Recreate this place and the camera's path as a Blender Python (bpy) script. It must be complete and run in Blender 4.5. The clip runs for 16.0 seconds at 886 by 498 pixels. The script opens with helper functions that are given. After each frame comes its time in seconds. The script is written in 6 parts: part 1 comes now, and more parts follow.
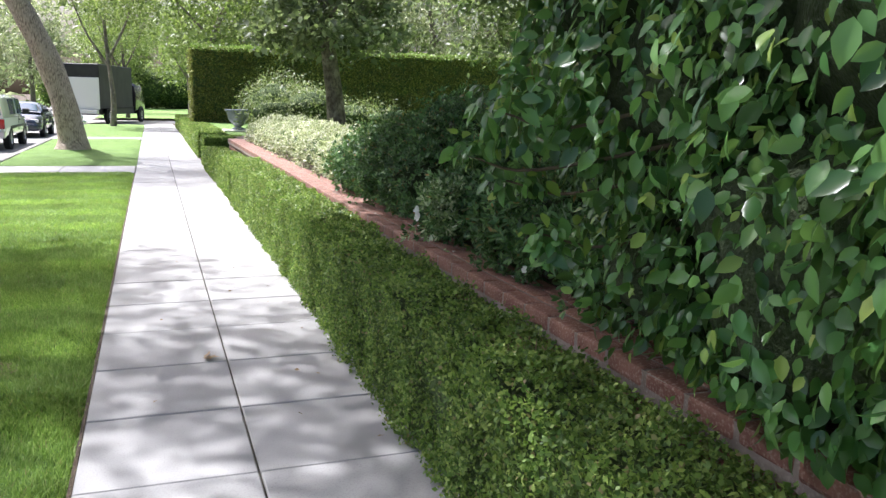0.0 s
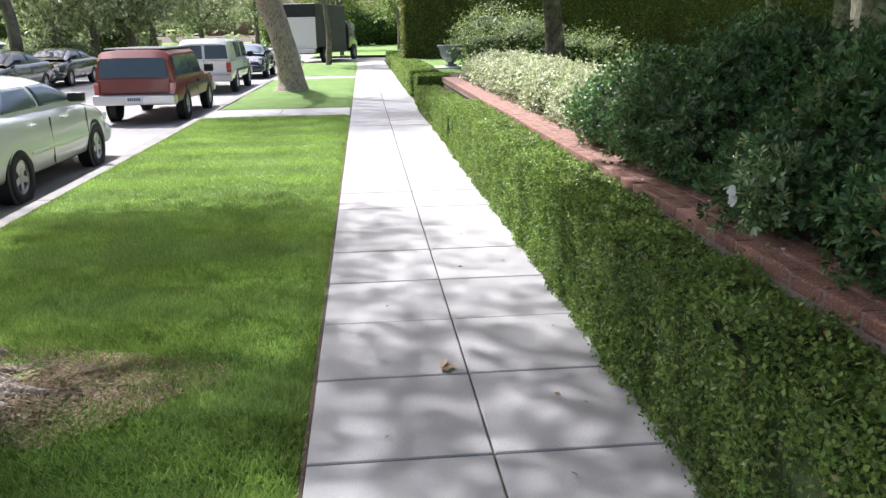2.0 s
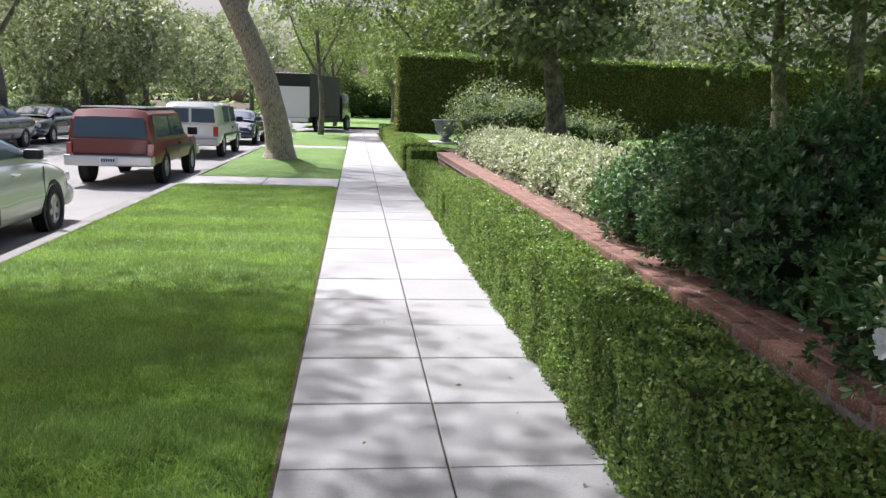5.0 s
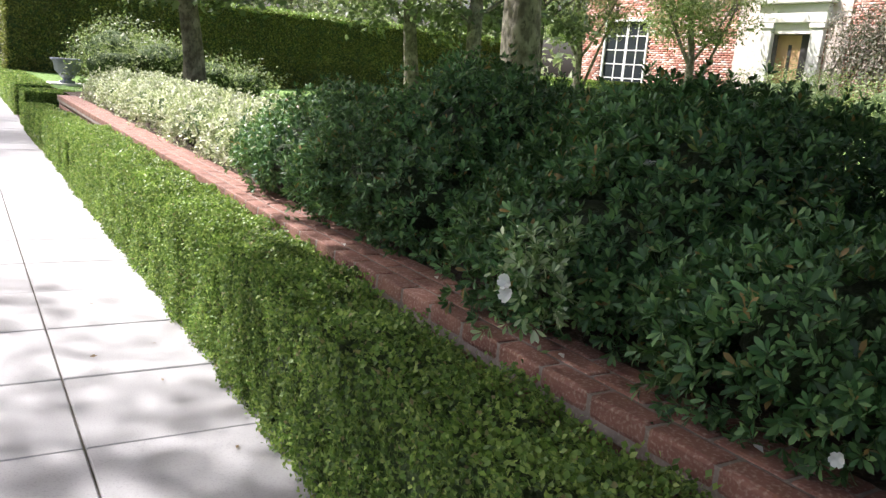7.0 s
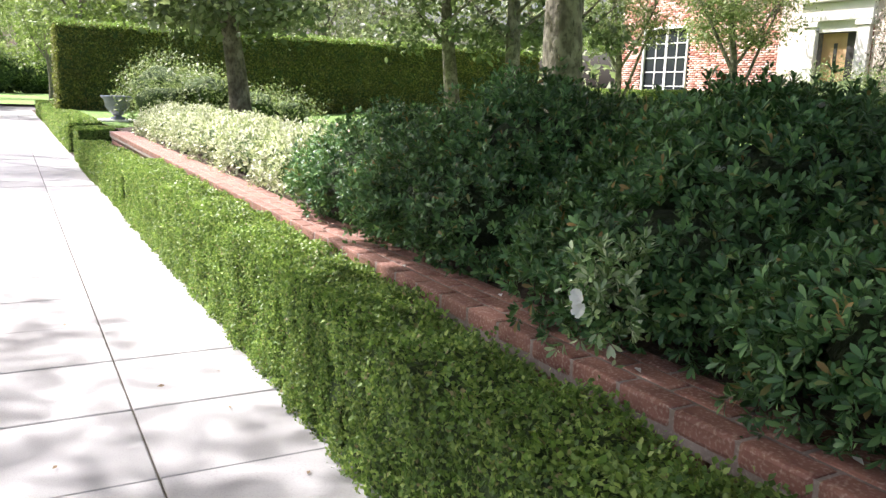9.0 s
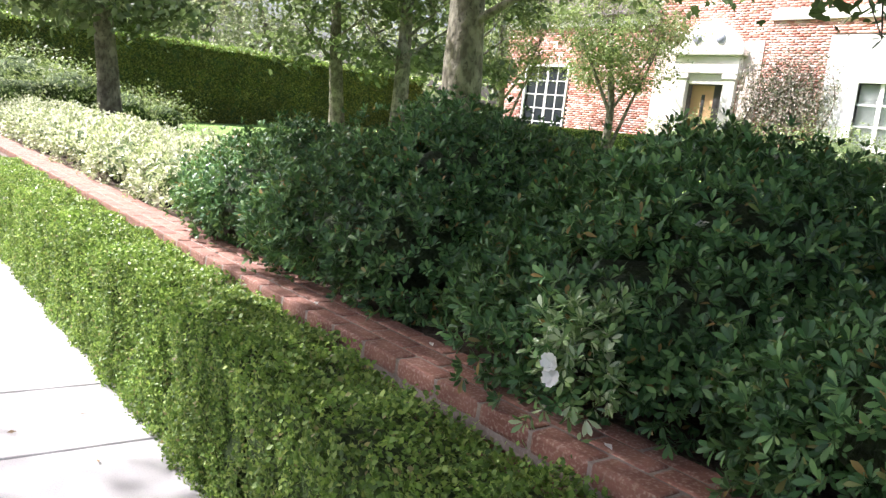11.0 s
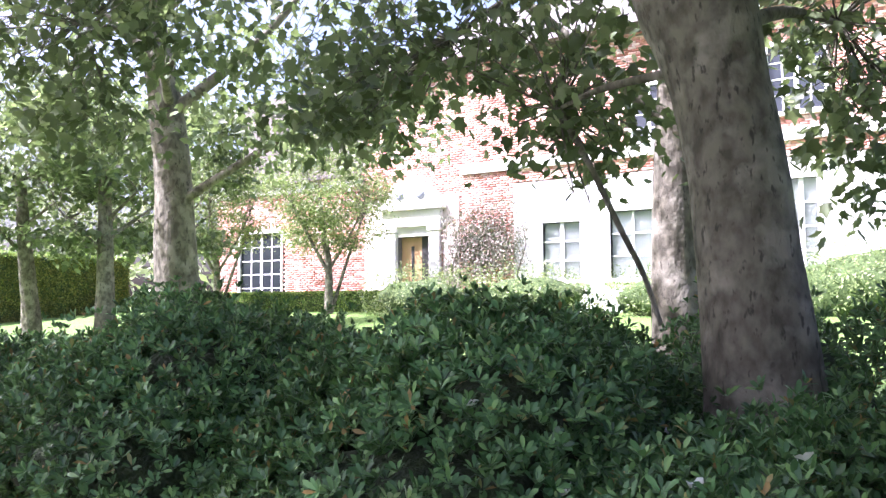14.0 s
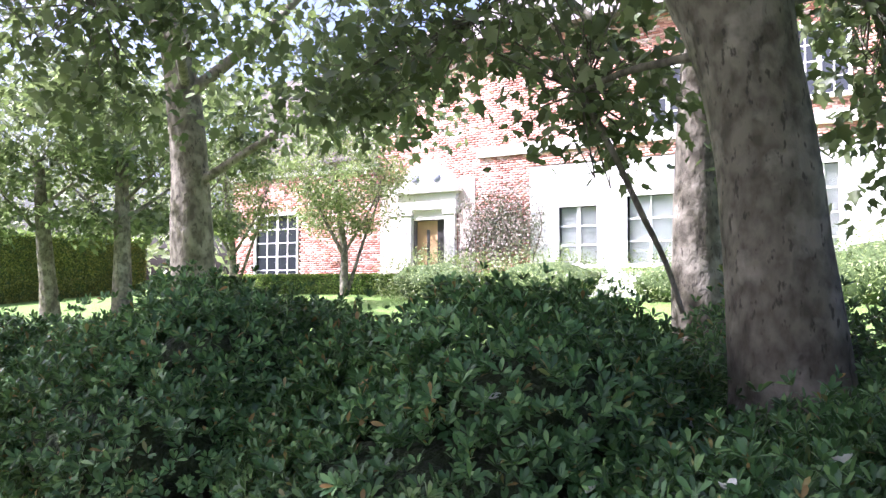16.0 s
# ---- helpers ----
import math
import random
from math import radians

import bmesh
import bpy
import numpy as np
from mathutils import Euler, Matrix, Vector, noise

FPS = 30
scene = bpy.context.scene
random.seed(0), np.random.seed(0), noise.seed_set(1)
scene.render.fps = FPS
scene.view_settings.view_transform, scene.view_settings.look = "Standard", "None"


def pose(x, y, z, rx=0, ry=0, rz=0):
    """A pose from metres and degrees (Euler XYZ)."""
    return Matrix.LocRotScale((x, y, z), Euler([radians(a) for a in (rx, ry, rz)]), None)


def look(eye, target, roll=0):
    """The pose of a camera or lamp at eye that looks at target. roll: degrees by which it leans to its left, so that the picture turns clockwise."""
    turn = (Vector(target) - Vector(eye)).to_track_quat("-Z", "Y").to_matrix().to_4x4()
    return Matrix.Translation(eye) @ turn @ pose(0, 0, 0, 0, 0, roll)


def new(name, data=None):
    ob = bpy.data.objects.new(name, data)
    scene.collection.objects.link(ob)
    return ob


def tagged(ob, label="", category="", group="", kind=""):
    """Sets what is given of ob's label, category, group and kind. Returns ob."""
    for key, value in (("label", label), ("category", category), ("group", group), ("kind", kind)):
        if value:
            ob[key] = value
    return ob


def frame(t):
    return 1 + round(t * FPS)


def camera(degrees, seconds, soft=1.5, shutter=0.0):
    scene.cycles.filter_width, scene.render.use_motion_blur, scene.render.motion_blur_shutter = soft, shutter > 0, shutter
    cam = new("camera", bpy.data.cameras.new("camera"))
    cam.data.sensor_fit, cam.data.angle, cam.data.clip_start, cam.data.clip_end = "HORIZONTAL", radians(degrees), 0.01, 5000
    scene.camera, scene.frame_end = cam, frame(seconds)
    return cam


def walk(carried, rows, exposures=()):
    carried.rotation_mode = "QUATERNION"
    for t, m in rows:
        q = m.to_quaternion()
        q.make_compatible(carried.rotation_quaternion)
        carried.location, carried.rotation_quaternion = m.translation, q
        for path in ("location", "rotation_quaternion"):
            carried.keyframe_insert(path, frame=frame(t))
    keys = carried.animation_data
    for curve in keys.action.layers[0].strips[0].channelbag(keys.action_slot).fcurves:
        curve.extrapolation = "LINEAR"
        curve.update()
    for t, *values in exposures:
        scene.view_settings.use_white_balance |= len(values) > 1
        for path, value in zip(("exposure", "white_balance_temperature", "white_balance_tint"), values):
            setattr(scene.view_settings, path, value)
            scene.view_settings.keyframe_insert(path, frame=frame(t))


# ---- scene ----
cam = camera(57.7, 16.0, soft=1.4)
PATH = [
    (0, (-0.372, -3.217, 1.543), (0.298, -1.367, 1.185), 1.4),
    (0.5, (-0.39, -2.923, 1.594), (0.109, -1.026, 1.2), 0.2),
    (1, (-0.403, -2.587, 1.565), (-0.225, -0.666, 1.04), 1.1),
    (1.5, (-0.447, -2.259, 1.568), (-0.18, -0.33, 1.112), 1.5),
    (2, (-0.447, -2.01, 1.586), (-0.267, -0.088, 1.062), -0.9),
    (2.5, (-0.442, -1.738, 1.517), (-0.552, 0.219, 1.121), -2.5),
    (3, (-0.458, -1.451, 1.508), (-0.329, 0.532, 1.285), 0.5),
    (5.3, (-0.415, -0.903, 1.525), (-0.157, 1.049, 1.175), 2.4),
    (5.5, (-0.415, -0.89, 1.529), (-0.021, 1.044, 1.203), 3.3),
    (6, (-0.41, -0.879, 1.539), (0.295, 0.959, 1.189), 3.9),
    (6.5, (-0.409, -0.869, 1.536), (0.471, 0.889, 1.169), 4.8),
    (7, (-0.398, -0.859, 1.53), (0.634, 0.803, 1.116), 5.1),
    (7.5, (-0.454, -0.884, 1.543), (0.682, 0.719, 1.17), 5.6),
    (8, (-0.484, -0.885, 1.546), (0.65, 0.719, 1.171), 6.4),
    (8.2, (-0.49, -0.873, 1.535), (0.561, 0.791, 1.176), 6.4),
    (10.3, (-0.352, -0.582, 1.509), (0.572, 1.149, 1.122), -0.0),
    (10.5, (-0.349, -0.523, 1.501), (0.706, 1.136, 1.134), 4.0),
    (11, (-0.456, -0.347, 1.509), (0.759, 1.213, 1.209), 6.7),
    (11.5, (-0.509, -0.238, 1.514), (0.778, 1.279, 1.307), 8.1),
    (12, (-0.434, -0.153, 1.529), (0.747, 1.446, 1.305), 3.9),
    (12.5, (-0.333, -0.115, 1.533), (0.863, 1.47, 1.292), 1.0),
    (13, (-0.347, -0.106, 1.574), (1.166, 1.198, 1.475), 1.5),
    (13.5, (-0.381, -0.13, 1.592), (1.248, 1.03, 1.598), 0.6),
    (14, (-0.381, -0.147, 1.599), (1.286, 0.951, 1.728), -0.3),
    (14.5, (-0.377, -0.156, 1.604), (1.296, 0.925, 1.786), -0.7),
    (15, (-0.377, -0.155, 1.606), (1.295, 0.923, 1.807), -0.8),
    (15.5, (-0.367, -0.142, 1.606), (1.308, 0.933, 1.799), -0.6),
    (16, (-0.335, -0.093, 1.617), (1.313, 1.037, 1.704), 0.2),
]
EXPOSURES = [(0.0, 1.2, 5850, 17), (0.5, 1.25, 5850, 17), (1.5, 1.05, 5850, 17), (2.5, 0.84, 5850, 18), (3.0, 0.55, 5850, 18), (5.5, 0.68, 5850, 18), (7.0, 1.19, 6050, 19), (8.0, 1.73, 6150, 19), (10.5, 1.05, 6000, 19), (11.0, 1.65, 6000, 21), (12.5, 1.88, 5850, 23), (13.5, 2.27, 5650, 34), (14.5, 2.22, 5450, 37), (16.0, 2.02, 5550, 36)]
walk(cam, [(t, look(eye, target, roll)) for t, eye, target, roll in PATH], EXPOSURES)

# ---- world and sun ----
SUN_DIR = Vector((-0.42, 0.50, 0.86)).normalized()
world = bpy.data.worlds.new("sky")
scene.world = world
world.use_nodes = True
wn = world.node_tree.nodes
sky = wn.new("ShaderNodeTexSky")
sky.sky_type, sky.sun_disc = "NISHITA", False
sky.sun_elevation = math.asin(SUN_DIR.z)
sky.sun_rotation = math.atan2(SUN_DIR.x, SUN_DIR.y)
sky.air_density, sky.dust_density = 1.0, 7.0
wn["Background"].inputs["Strength"].default_value = 0.11
world.node_tree.links.new(sky.outputs["Color"], wn["Background"].inputs["Color"])
sun_data = bpy.data.lights.new("sun", "SUN")
sun_data.energy, sun_data.angle, sun_data.color = 5.0, radians(0.9), (1.0, 0.96, 0.88)
sun = new("sun", sun_data)
sun.matrix_world = look(SUN_DIR * 60, (0, 0, 0))

# ---- materials ----
def nodes_of(name):
    m = bpy.data.materials.new(name)
    m.use_nodes = True
    return m, m.node_tree.nodes, m.node_tree.links, m.node_tree.nodes["Principled BSDF"]


def rgb(c):
    return (c[0], c[1], c[2], 1.0)


def noise_fac(nodes, links, scale, detail=4.0, stretch=None):
    coord = nodes.new("ShaderNodeNewGeometry")
    tex = nodes.new("ShaderNodeTexNoise")
    tex.inputs["Scale"].default_value, tex.inputs["Detail"].default_value = scale, detail
    if stretch:
        mp = nodes.new("ShaderNodeMapping")
        mp.inputs["Scale"].default_value = stretch
        links.new(coord.outputs["Position"], mp.inputs["Vector"])
        links.new(mp.outputs["Vector"], tex.inputs["Vector"])
    else:
        links.new(coord.outputs["Position"], tex.inputs["Vector"])
    return tex.outputs["Fac"]


def ramp(nodes, links, fac, c1, c2, lo=0.3, hi=0.7):
    r = nodes.new("ShaderNodeValToRGB")
    r.color_ramp.elements[0].position, r.color_ramp.elements[1].position = lo, hi
    r.color_ramp.elements[0].color, r.color_ramp.elements[1].color = rgb(c1), rgb(c2)
    links.new(fac, r.inputs["Fac"])
    return r.outputs["Color"]


def blend(nodes, links, fac, a, b, mode="MIX"):
    x = nodes.new("ShaderNodeMix")
    x.data_type, x.blend_type = "RGBA", mode
    if isinstance(fac, float):
        x.inputs["Factor"].default_value = fac
    else:
        links.new(fac, x.inputs["Factor"])
    links.new(a, x.inputs[6])
    if isinstance(b, tuple):
        x.inputs[7].default_value = rgb(b)
    else:
        links.new(b, x.inputs[7])
    return x.outputs[2]


def surface(name, c1, c2, rough=0.8, coarse=2.0, fine=60.0, c3=None, metal=0.0, bump=0.3, depth=0.004, stretch=None, random_tint=0.0, coat=0.0):
    """A two-scale surface: coarse patches, fine grain and relief, and if asked a tint of its own for each piece."""
    m, nodes, links, p = nodes_of(name)
    col = ramp(nodes, links, noise_fac(nodes, links, coarse, 5.0, stretch), c1, c2)
    grain = noise_fac(nodes, links, fine, 3.0, stretch)
    if c3:
        g = nodes.new("ShaderNodeMapRange")
        g.inputs["From Min"].default_value, g.inputs["From Max"].default_value, g.inputs["To Max"].default_value = 0.5, 0.75, 0.8
        links.new(grain, g.inputs["Value"])
        col = blend(nodes, links, g.outputs["Result"], col, c3)
    if random_tint:
        info = nodes.new("ShaderNodeObjectInfo")
        mr = nodes.new("ShaderNodeMapRange")
        mr.inputs["To Min"].default_value, mr.inputs["To Max"].default_value = 1.0 - random_tint, 1.0 + random_tint * 0.6
        links.new(info.outputs["Random"], mr.inputs["Value"])
        hsv = nodes.new("ShaderNodeHueSaturation")
        links.new(mr.outputs["Result"], hsv.inputs["Value"])
        links.new(col, hsv.inputs["Color"])
        col = hsv.outputs["Color"]
    links.new(col, p.inputs["Base Color"])
    p.inputs["Roughness"].default_value, p.inputs["Metallic"].default_value, p.inputs["Coat Weight"].default_value = rough, metal, coat
    if bump:
        b = nodes.new("ShaderNodeBump")
        b.inputs["Strength"].default_value, b.inputs["Distance"].default_value = bump, depth
        links.new(grain, b.inputs["Height"])
        links.new(b.outputs["Normal"], p.inputs["Normal"])
    return m


def leafy(name, dark, mid, light, rough=0.45, trans=0.25, patch=1.5, spec=0.5, old=None):
    """Leaves: each leaf its own shade, drifting over the plant in patches, with light let through."""
    m, nodes, links, p = nodes_of(name)
    geo = nodes.new("ShaderNodeNewGeometry")
    r = nodes.new("ShaderNodeValToRGB")
    e = r.color_ramp.elements
    e[0].color, e[1].color = rgb(dark), rgb(light)
    e[0].position, e[1].position = 0.05, 0.95
    e.new(0.55).color = rgb(mid)
    if old:
        e.new(0.965).color = rgb(light)
        e.new(0.985).color = rgb(old)
        e[4].color = rgb(old)
    links.new(geo.outputs["Random Per Island"], r.inputs["Fac"])
    patches = noise_fac(nodes, links, patch, 3.0)
    mr = nodes.new("ShaderNodeMapRange")
    mr.inputs["From Min"].default_value, mr.inputs["From Max"].default_value = 0.3, 0.7
    mr.inputs["To Min"].default_value, mr.inputs["To Max"].default_value = 0.75, 1.3
    links.new(patches, mr.inputs["Value"])
    hsv = nodes.new("ShaderNodeHueSaturation")
    links.new(mr.outputs["Result"], hsv.inputs["Value"])
    links.new(r.outputs["Color"], hsv.inputs["Color"])
    links.new(hsv.outputs["Color"], p.inputs["Base Color"])
    p.inputs["Roughness"].default_value, p.inputs["Specular IOR Level"].default_value = rough, spec
    t = nodes.new("ShaderNodeBsdfTranslucent")
    warm = blend(nodes, links, 0.35, hsv.outputs["Color"], (0.24, 0.34, 0.06))
    links.new(warm, t.inputs["Color"])
    mix = nodes.new("ShaderNodeMixShader")
    mix.inputs["Fac"].default_value = trans
    links.new(p.outputs["BSDF"], mix.inputs[1])
    links.new(t.outputs["BSDF"], mix.inputs[2])
    links.new(mix.outputs["Shader"], nodes["Material Output"].inputs["Surface"])
    return m


def bark(name, c1, c2, c3, scale=6.0, depth=0.03, fine=30.0, patchy=0.0, stretch=0.18):
    m, nodes, links, p = nodes_of(name)
    ridge = noise_fac(nodes, links, scale, 6.0, (1.0, 1.0, stretch))
    col = ramp(nodes, links, ridge, c1, c2, 0.35, 0.62)
    blot = noise_fac(nodes, links, 5.0, 4.0)
    mr = nodes.new("ShaderNodeMapRange")
    mr.inputs["From Min"].default_value, mr.inputs["From Max"].default_value, mr.inputs["To Max"].default_value = 0.52, 0.62, 0.75
    links.new(blot, mr.inputs["Value"])
    col = blend(nodes, links, mr.outputs["Result"], col, c3)
    if patchy:
        fl = nodes.new("ShaderNodeMapRange")
        fl.inputs["From Min"].default_value, fl.inputs["From Max"].default_value, fl.inputs["To Max"].default_value = 0.60, 0.68, patchy
        links.new(noise_fac(nodes, links, fine, 3.0, (1.0, 1.0, 0.45)), fl.inputs["Value"])
        col = blend(nodes, links, fl.outputs["Result"], col, (c1[0] * .45, c1[1] * .45, c1[2] * .45))
    links.new(col, p.inputs["Base Color"])
    p.inputs["Roughness"].default_value = 0.9
    b = nodes.new("ShaderNodeBump")
    b.inputs["Strength"].default_value, b.inputs["Distance"].default_value = 0.8, depth
    links.new(ridge, b.inputs["Height"])
    links.new(b.outputs["Normal"], p.inputs["Normal"])
    return m


def plain(name, c, rough=0.5, metal=0.0, coat=0.0, trans=0.0):
    m, nodes, links, p = nodes_of(name)
    p.inputs["Base Color"].default_value = rgb(c)
    p.inputs["Roughness"].default_value, p.inputs["Metallic"].default_value = rough, metal
    p.inputs["Coat Weight"].default_value, p.inputs["Transmission Weight"].default_value = coat, trans
    return m


CONCRETE = surface("sidewalk_concrete", (0.31, 0.305, 0.30), (0.39, 0.385, 0.375), 0.85, 1.2, 140.0, (0.26, 0.255, 0.25), bump=0.25, depth=0.002, random_tint=0.07)
JOINT = surface("joint_dirt", (0.05, 0.045, 0.035), (0.10, 0.09, 0.07), 0.95, 8.0, 90.0)
KERB = surface("kerb_concrete", (0.18, 0.172, 0.16), (0.26, 0.25, 0.235), 0.9, 1.5, 90.0, (0.17, 0.165, 0.15))
ASPHALT = surface("asphalt", (0.20, 0.195, 0.186), (0.27, 0.263, 0.25), 0.9, 0.6, 160.0, (0.30, 0.29, 0.27), depth=0.006)
LAWN = surface("lawn_turf", (0.11, 0.21, 0.03), (0.17, 0.30, 0.05), 0.85, 1.6, 220.0, (0.13, 0.20, 0.05), bump=0.8, depth=0.03)
SOIL = surface("soil", (0.045, 0.03, 0.02), (0.09, 0.065, 0.04), 0.95, 4.0, 60.0, (0.14, 0.10, 0.06), bump=0.8, depth=0.02)
CAP_BRICK = surface("cap_brick", (0.135, 0.052, 0.034), (0.265, 0.125, 0.086), 0.7, 7.0, 90.0, (0.41, 0.30, 0.24), bump=0.5, depth=0.003, random_tint=0.10)
MORTAR = surface("mortar", (0.13, 0.115, 0.10), (0.24, 0.215, 0.19), 0.95, 8.0, 120.0, (0.15, 0.13, 0.11))
HOUSE_BRICK = surface("house_brick", (0.36, 0.10, 0.06), (0.52, 0.20, 0.13), 0.85, 5.0, 60.0, (0.55, 0.32, 0.25), random_tint=0.3)
WASHED_BRICK = surface("limewashed_brick", (0.60, 0.50, 0.44), (0.78, 0.72, 0.66), 0.85, 3.0, 40.0, (0.55, 0.30, 0.22))
WHITE_PAINT = surface("white_paint", (0.80, 0.79, 0.76), (0.87, 0.86, 0.83), 0.55, 2.0, 60.0, bump=0.1)
STONE_TRIM = surface("pale_stone", (0.74, 0.71, 0.65), (0.84, 0.81, 0.76), 0.8, 2.5, 60.0, (0.64, 0.60, 0.53), bump=0.3)
OAK = surface("pale_door_wood", (0.50, 0.31, 0.15), (0.62, 0.41, 0.22), 0.5, 3.0, 40.0, stretch=(1, 1, 0.1), bump=0.2)
DARK_DOOR = surface("dark_door", (0.03, 0.028, 0.027), (0.05, 0.047, 0.045), 0.45, 3.0, 50.0, bump=0.1)
ROOF_SLATE = surface("roof_slate", (0.10, 0.09, 0.085), (0.17, 0.15, 0.14), 0.85, 2.0, 40.0)
ROOF_TILE = surface("roof_tile", (0.38, 0.22, 0.16), (0.50, 0.32, 0.25), 0.85, 2.0, 30.0)
STUCCO = surface("stucco", (0.62, 0.59, 0.56), (0.72, 0.70, 0.67), 0.9, 1.0, 60.0)
LEAD = surface("urn_lead", (0.17, 0.19, 0.22), (0.27, 0.29, 0.33), 0.6, 6.0, 60.0, (0.34, 0.36, 0.38))
BARK_GREY = bark("smooth_grey_bark", (0.075, 0.068, 0.046), (0.175, 0.16, 0.115), (0.28, 0.262, 0.20), 15.0, 0.03, 34.0, 0.8, 0.65)
BARK_BROWN = bark("furrowed_bark", (0.17, 0.132, 0.10), (0.50, 0.415, 0.33), (0.44, 0.365, 0.29), 42.0, 0.05, 50.0, 0.4, 0.24)
BARK_FAR = bark("far_bark", (0.10, 0.085, 0.07), (0.19, 0.16, 0.13), (0.24, 0.21, 0.18), 8.0, 0.02)
TWIG = surface("twigs", (0.06, 0.045, 0.03), (0.12, 0.09, 0.06), 0.9, 8.0, 60.0)
# Greens darker than the leaves, for the shade inside hedges and shrubs.
CORE = surface("shaded_inner_leaves", (0.04, 0.07, 0.018), (0.08, 0.125, 0.032), 0.9, 12.0, 60.0, bump=1.0, depth=0.03)
# Darker still, putting deep shade inside azaleas and the broad shrub.
CORE_SHADE = surface("shrub_inside_shade", (0.018, 0.03, 0.010), (0.04, 0.062, 0.02), 0.9, 12.0, 60.0, bump=1.0, depth=0.03)
BOX_LEAF = leafy("box_hedge_leaves", (0.065, 0.13, 0.024), (0.165, 0.275, 0.05), (0.37, 0.47, 0.115), 0.45, 0.42, 4.0, 0.45, old=(0.30, 0.24, 0.12))
AZALEA_LEAF = leafy("azalea_leaves", (0.024, 0.066, 0.023), (0.066, 0.160, 0.056), (0.165, 0.29, 0.10), 0.42, 0.25, 2.0, 0.35, old=(0.26, 0.17, 0.06))
# Leaf greens whitened to carry the glare of full sun.
SUNLIT_SHRUB_LEAF = leafy("sunlit_shrub_leaves", (0.20, 0.26, 0.10), (0.48, 0.51, 0.30), (0.80, 0.78, 0.66), 0.33, 0.36, 3.0)
FICUS_LEAF = leafy("broad_glossy_leaves", (0.028, 0.088, 0.026), (0.062, 0.175, 0.042), (0.15, 0.31, 0.08), 0.28, 0.38, 2.0, 0.6)
# Azalea green brightened to stand in for a patch of sun.
LIT_SPRAY_LEAF = leafy("sunlit_spray_leaves", (0.10, 0.18, 0.06), (0.22, 0.33, 0.12), (0.50, 0.56, 0.36), 0.3, 0.25, 6.0, 0.6)
YOUNG_AND_LIT_LEAF = leafy("young_and_lit_leaves", (0.16, 0.26, 0.05), (0.22, 0.34, 0.06), (0.30, 0.40, 0.09), 0.35, 0.35, 2.0)
WALL_LEAF = leafy("clipped_hedge_leaves", (0.085, 0.088, 0.020), (0.155, 0.158, 0.034), (0.27, 0.285, 0.075), 0.5, 0.3, 0.8, 0.3, old=(0.20, 0.14, 0.05))
# Greens greyed a little to stand in for haze over the crowns.
PLANE_LEAF = leafy("hazed_tree_leaves", (0.065, 0.087, 0.044), (0.12, 0.157, 0.076), (0.25, 0.30, 0.15), 0.42, 0.42, 0.8, 0.4)
STREET_LEAF = leafy("street_tree_leaves", (0.085, 0.125, 0.03), (0.16, 0.225, 0.055), (0.27, 0.34, 0.10), 0.45, 0.48, 0.5)
# Leaf greens paled towards grey for haze and sun on distant crowns.
FAR_LEAF = leafy("hazed_far_leaves", (0.12, 0.145, 0.07), (0.29, 0.32, 0.17), (0.54, 0.55, 0.39), 0.5, 0.45, 0.35)
LIME_LEAF = leafy("pale_myrtle_leaves", (0.10, 0.145, 0.05), (0.19, 0.25, 0.085), (0.34, 0.40, 0.18), 0.45, 0.4, 0.8)
PETAL = leafy("white_petals", (0.72, 0.72, 0.68), (0.80, 0.79, 0.76), (0.86, 0.85, 0.83), 0.6, 0.3, 4.0)
GRASS = leafy("grass_blades", (0.16, 0.28, 0.042), (0.29, 0.44, 0.09), (0.44, 0.56, 0.17), 0.55, 0.38, 1.2, old=(0.36, 0.31, 0.14))
DRY = leafy("dry_leaves", (0.12, 0.075, 0.04), (0.22, 0.145, 0.08), (0.34, 0.24, 0.15), 0.8, 0.1, 3.0)
NEEDLES = leafy("dry_needles", (0.20, 0.145, 0.075), (0.33, 0.25, 0.14), (0.46, 0.37, 0.23), 0.85, 0.15, 3.0)
GLASS_DARK = plain("window_glass", (0.03, 0.035, 0.04), 0.06, 0.0, 0.5)
BLIND = surface("window_blind", (0.52, 0.55, 0.52), (0.62, 0.65, 0.62), 0.7, 1.0, 20.0, bump=0.1)

# ---- shaping helpers ----
def thing(name, at=(0, 0, 0), label="", category="", group="", kind="", turn=0):
    ob = new(name)
    ob.matrix_world = pose(*at, 0, 0, turn)
    ob.empty_display_size = 0.1
    return tagged(ob, label, category, group, kind)


def link_mesh(name, me, material, parent=None, label="", kind="", smooth=False):
    if material is not None:
        me.materials.append(material)
    if smooth:
        me.polygons.foreach_set("use_smooth", [True] * len(me.polygons))
        if smooth == "edges":
            me.set_sharp_from_angle(angle=radians(32))
    ob = new(name, me)
    if parent is not None:
        ob.parent = parent
    return tagged(ob, label, kind=kind)


def part(name, bm, material, parent=None, label="", smooth=False, kind=""):
    me = bpy.data.meshes.new(name)
    bm.to_mesh(me)
    bm.free()
    return link_mesh(name, me, material, parent, label, kind, smooth)


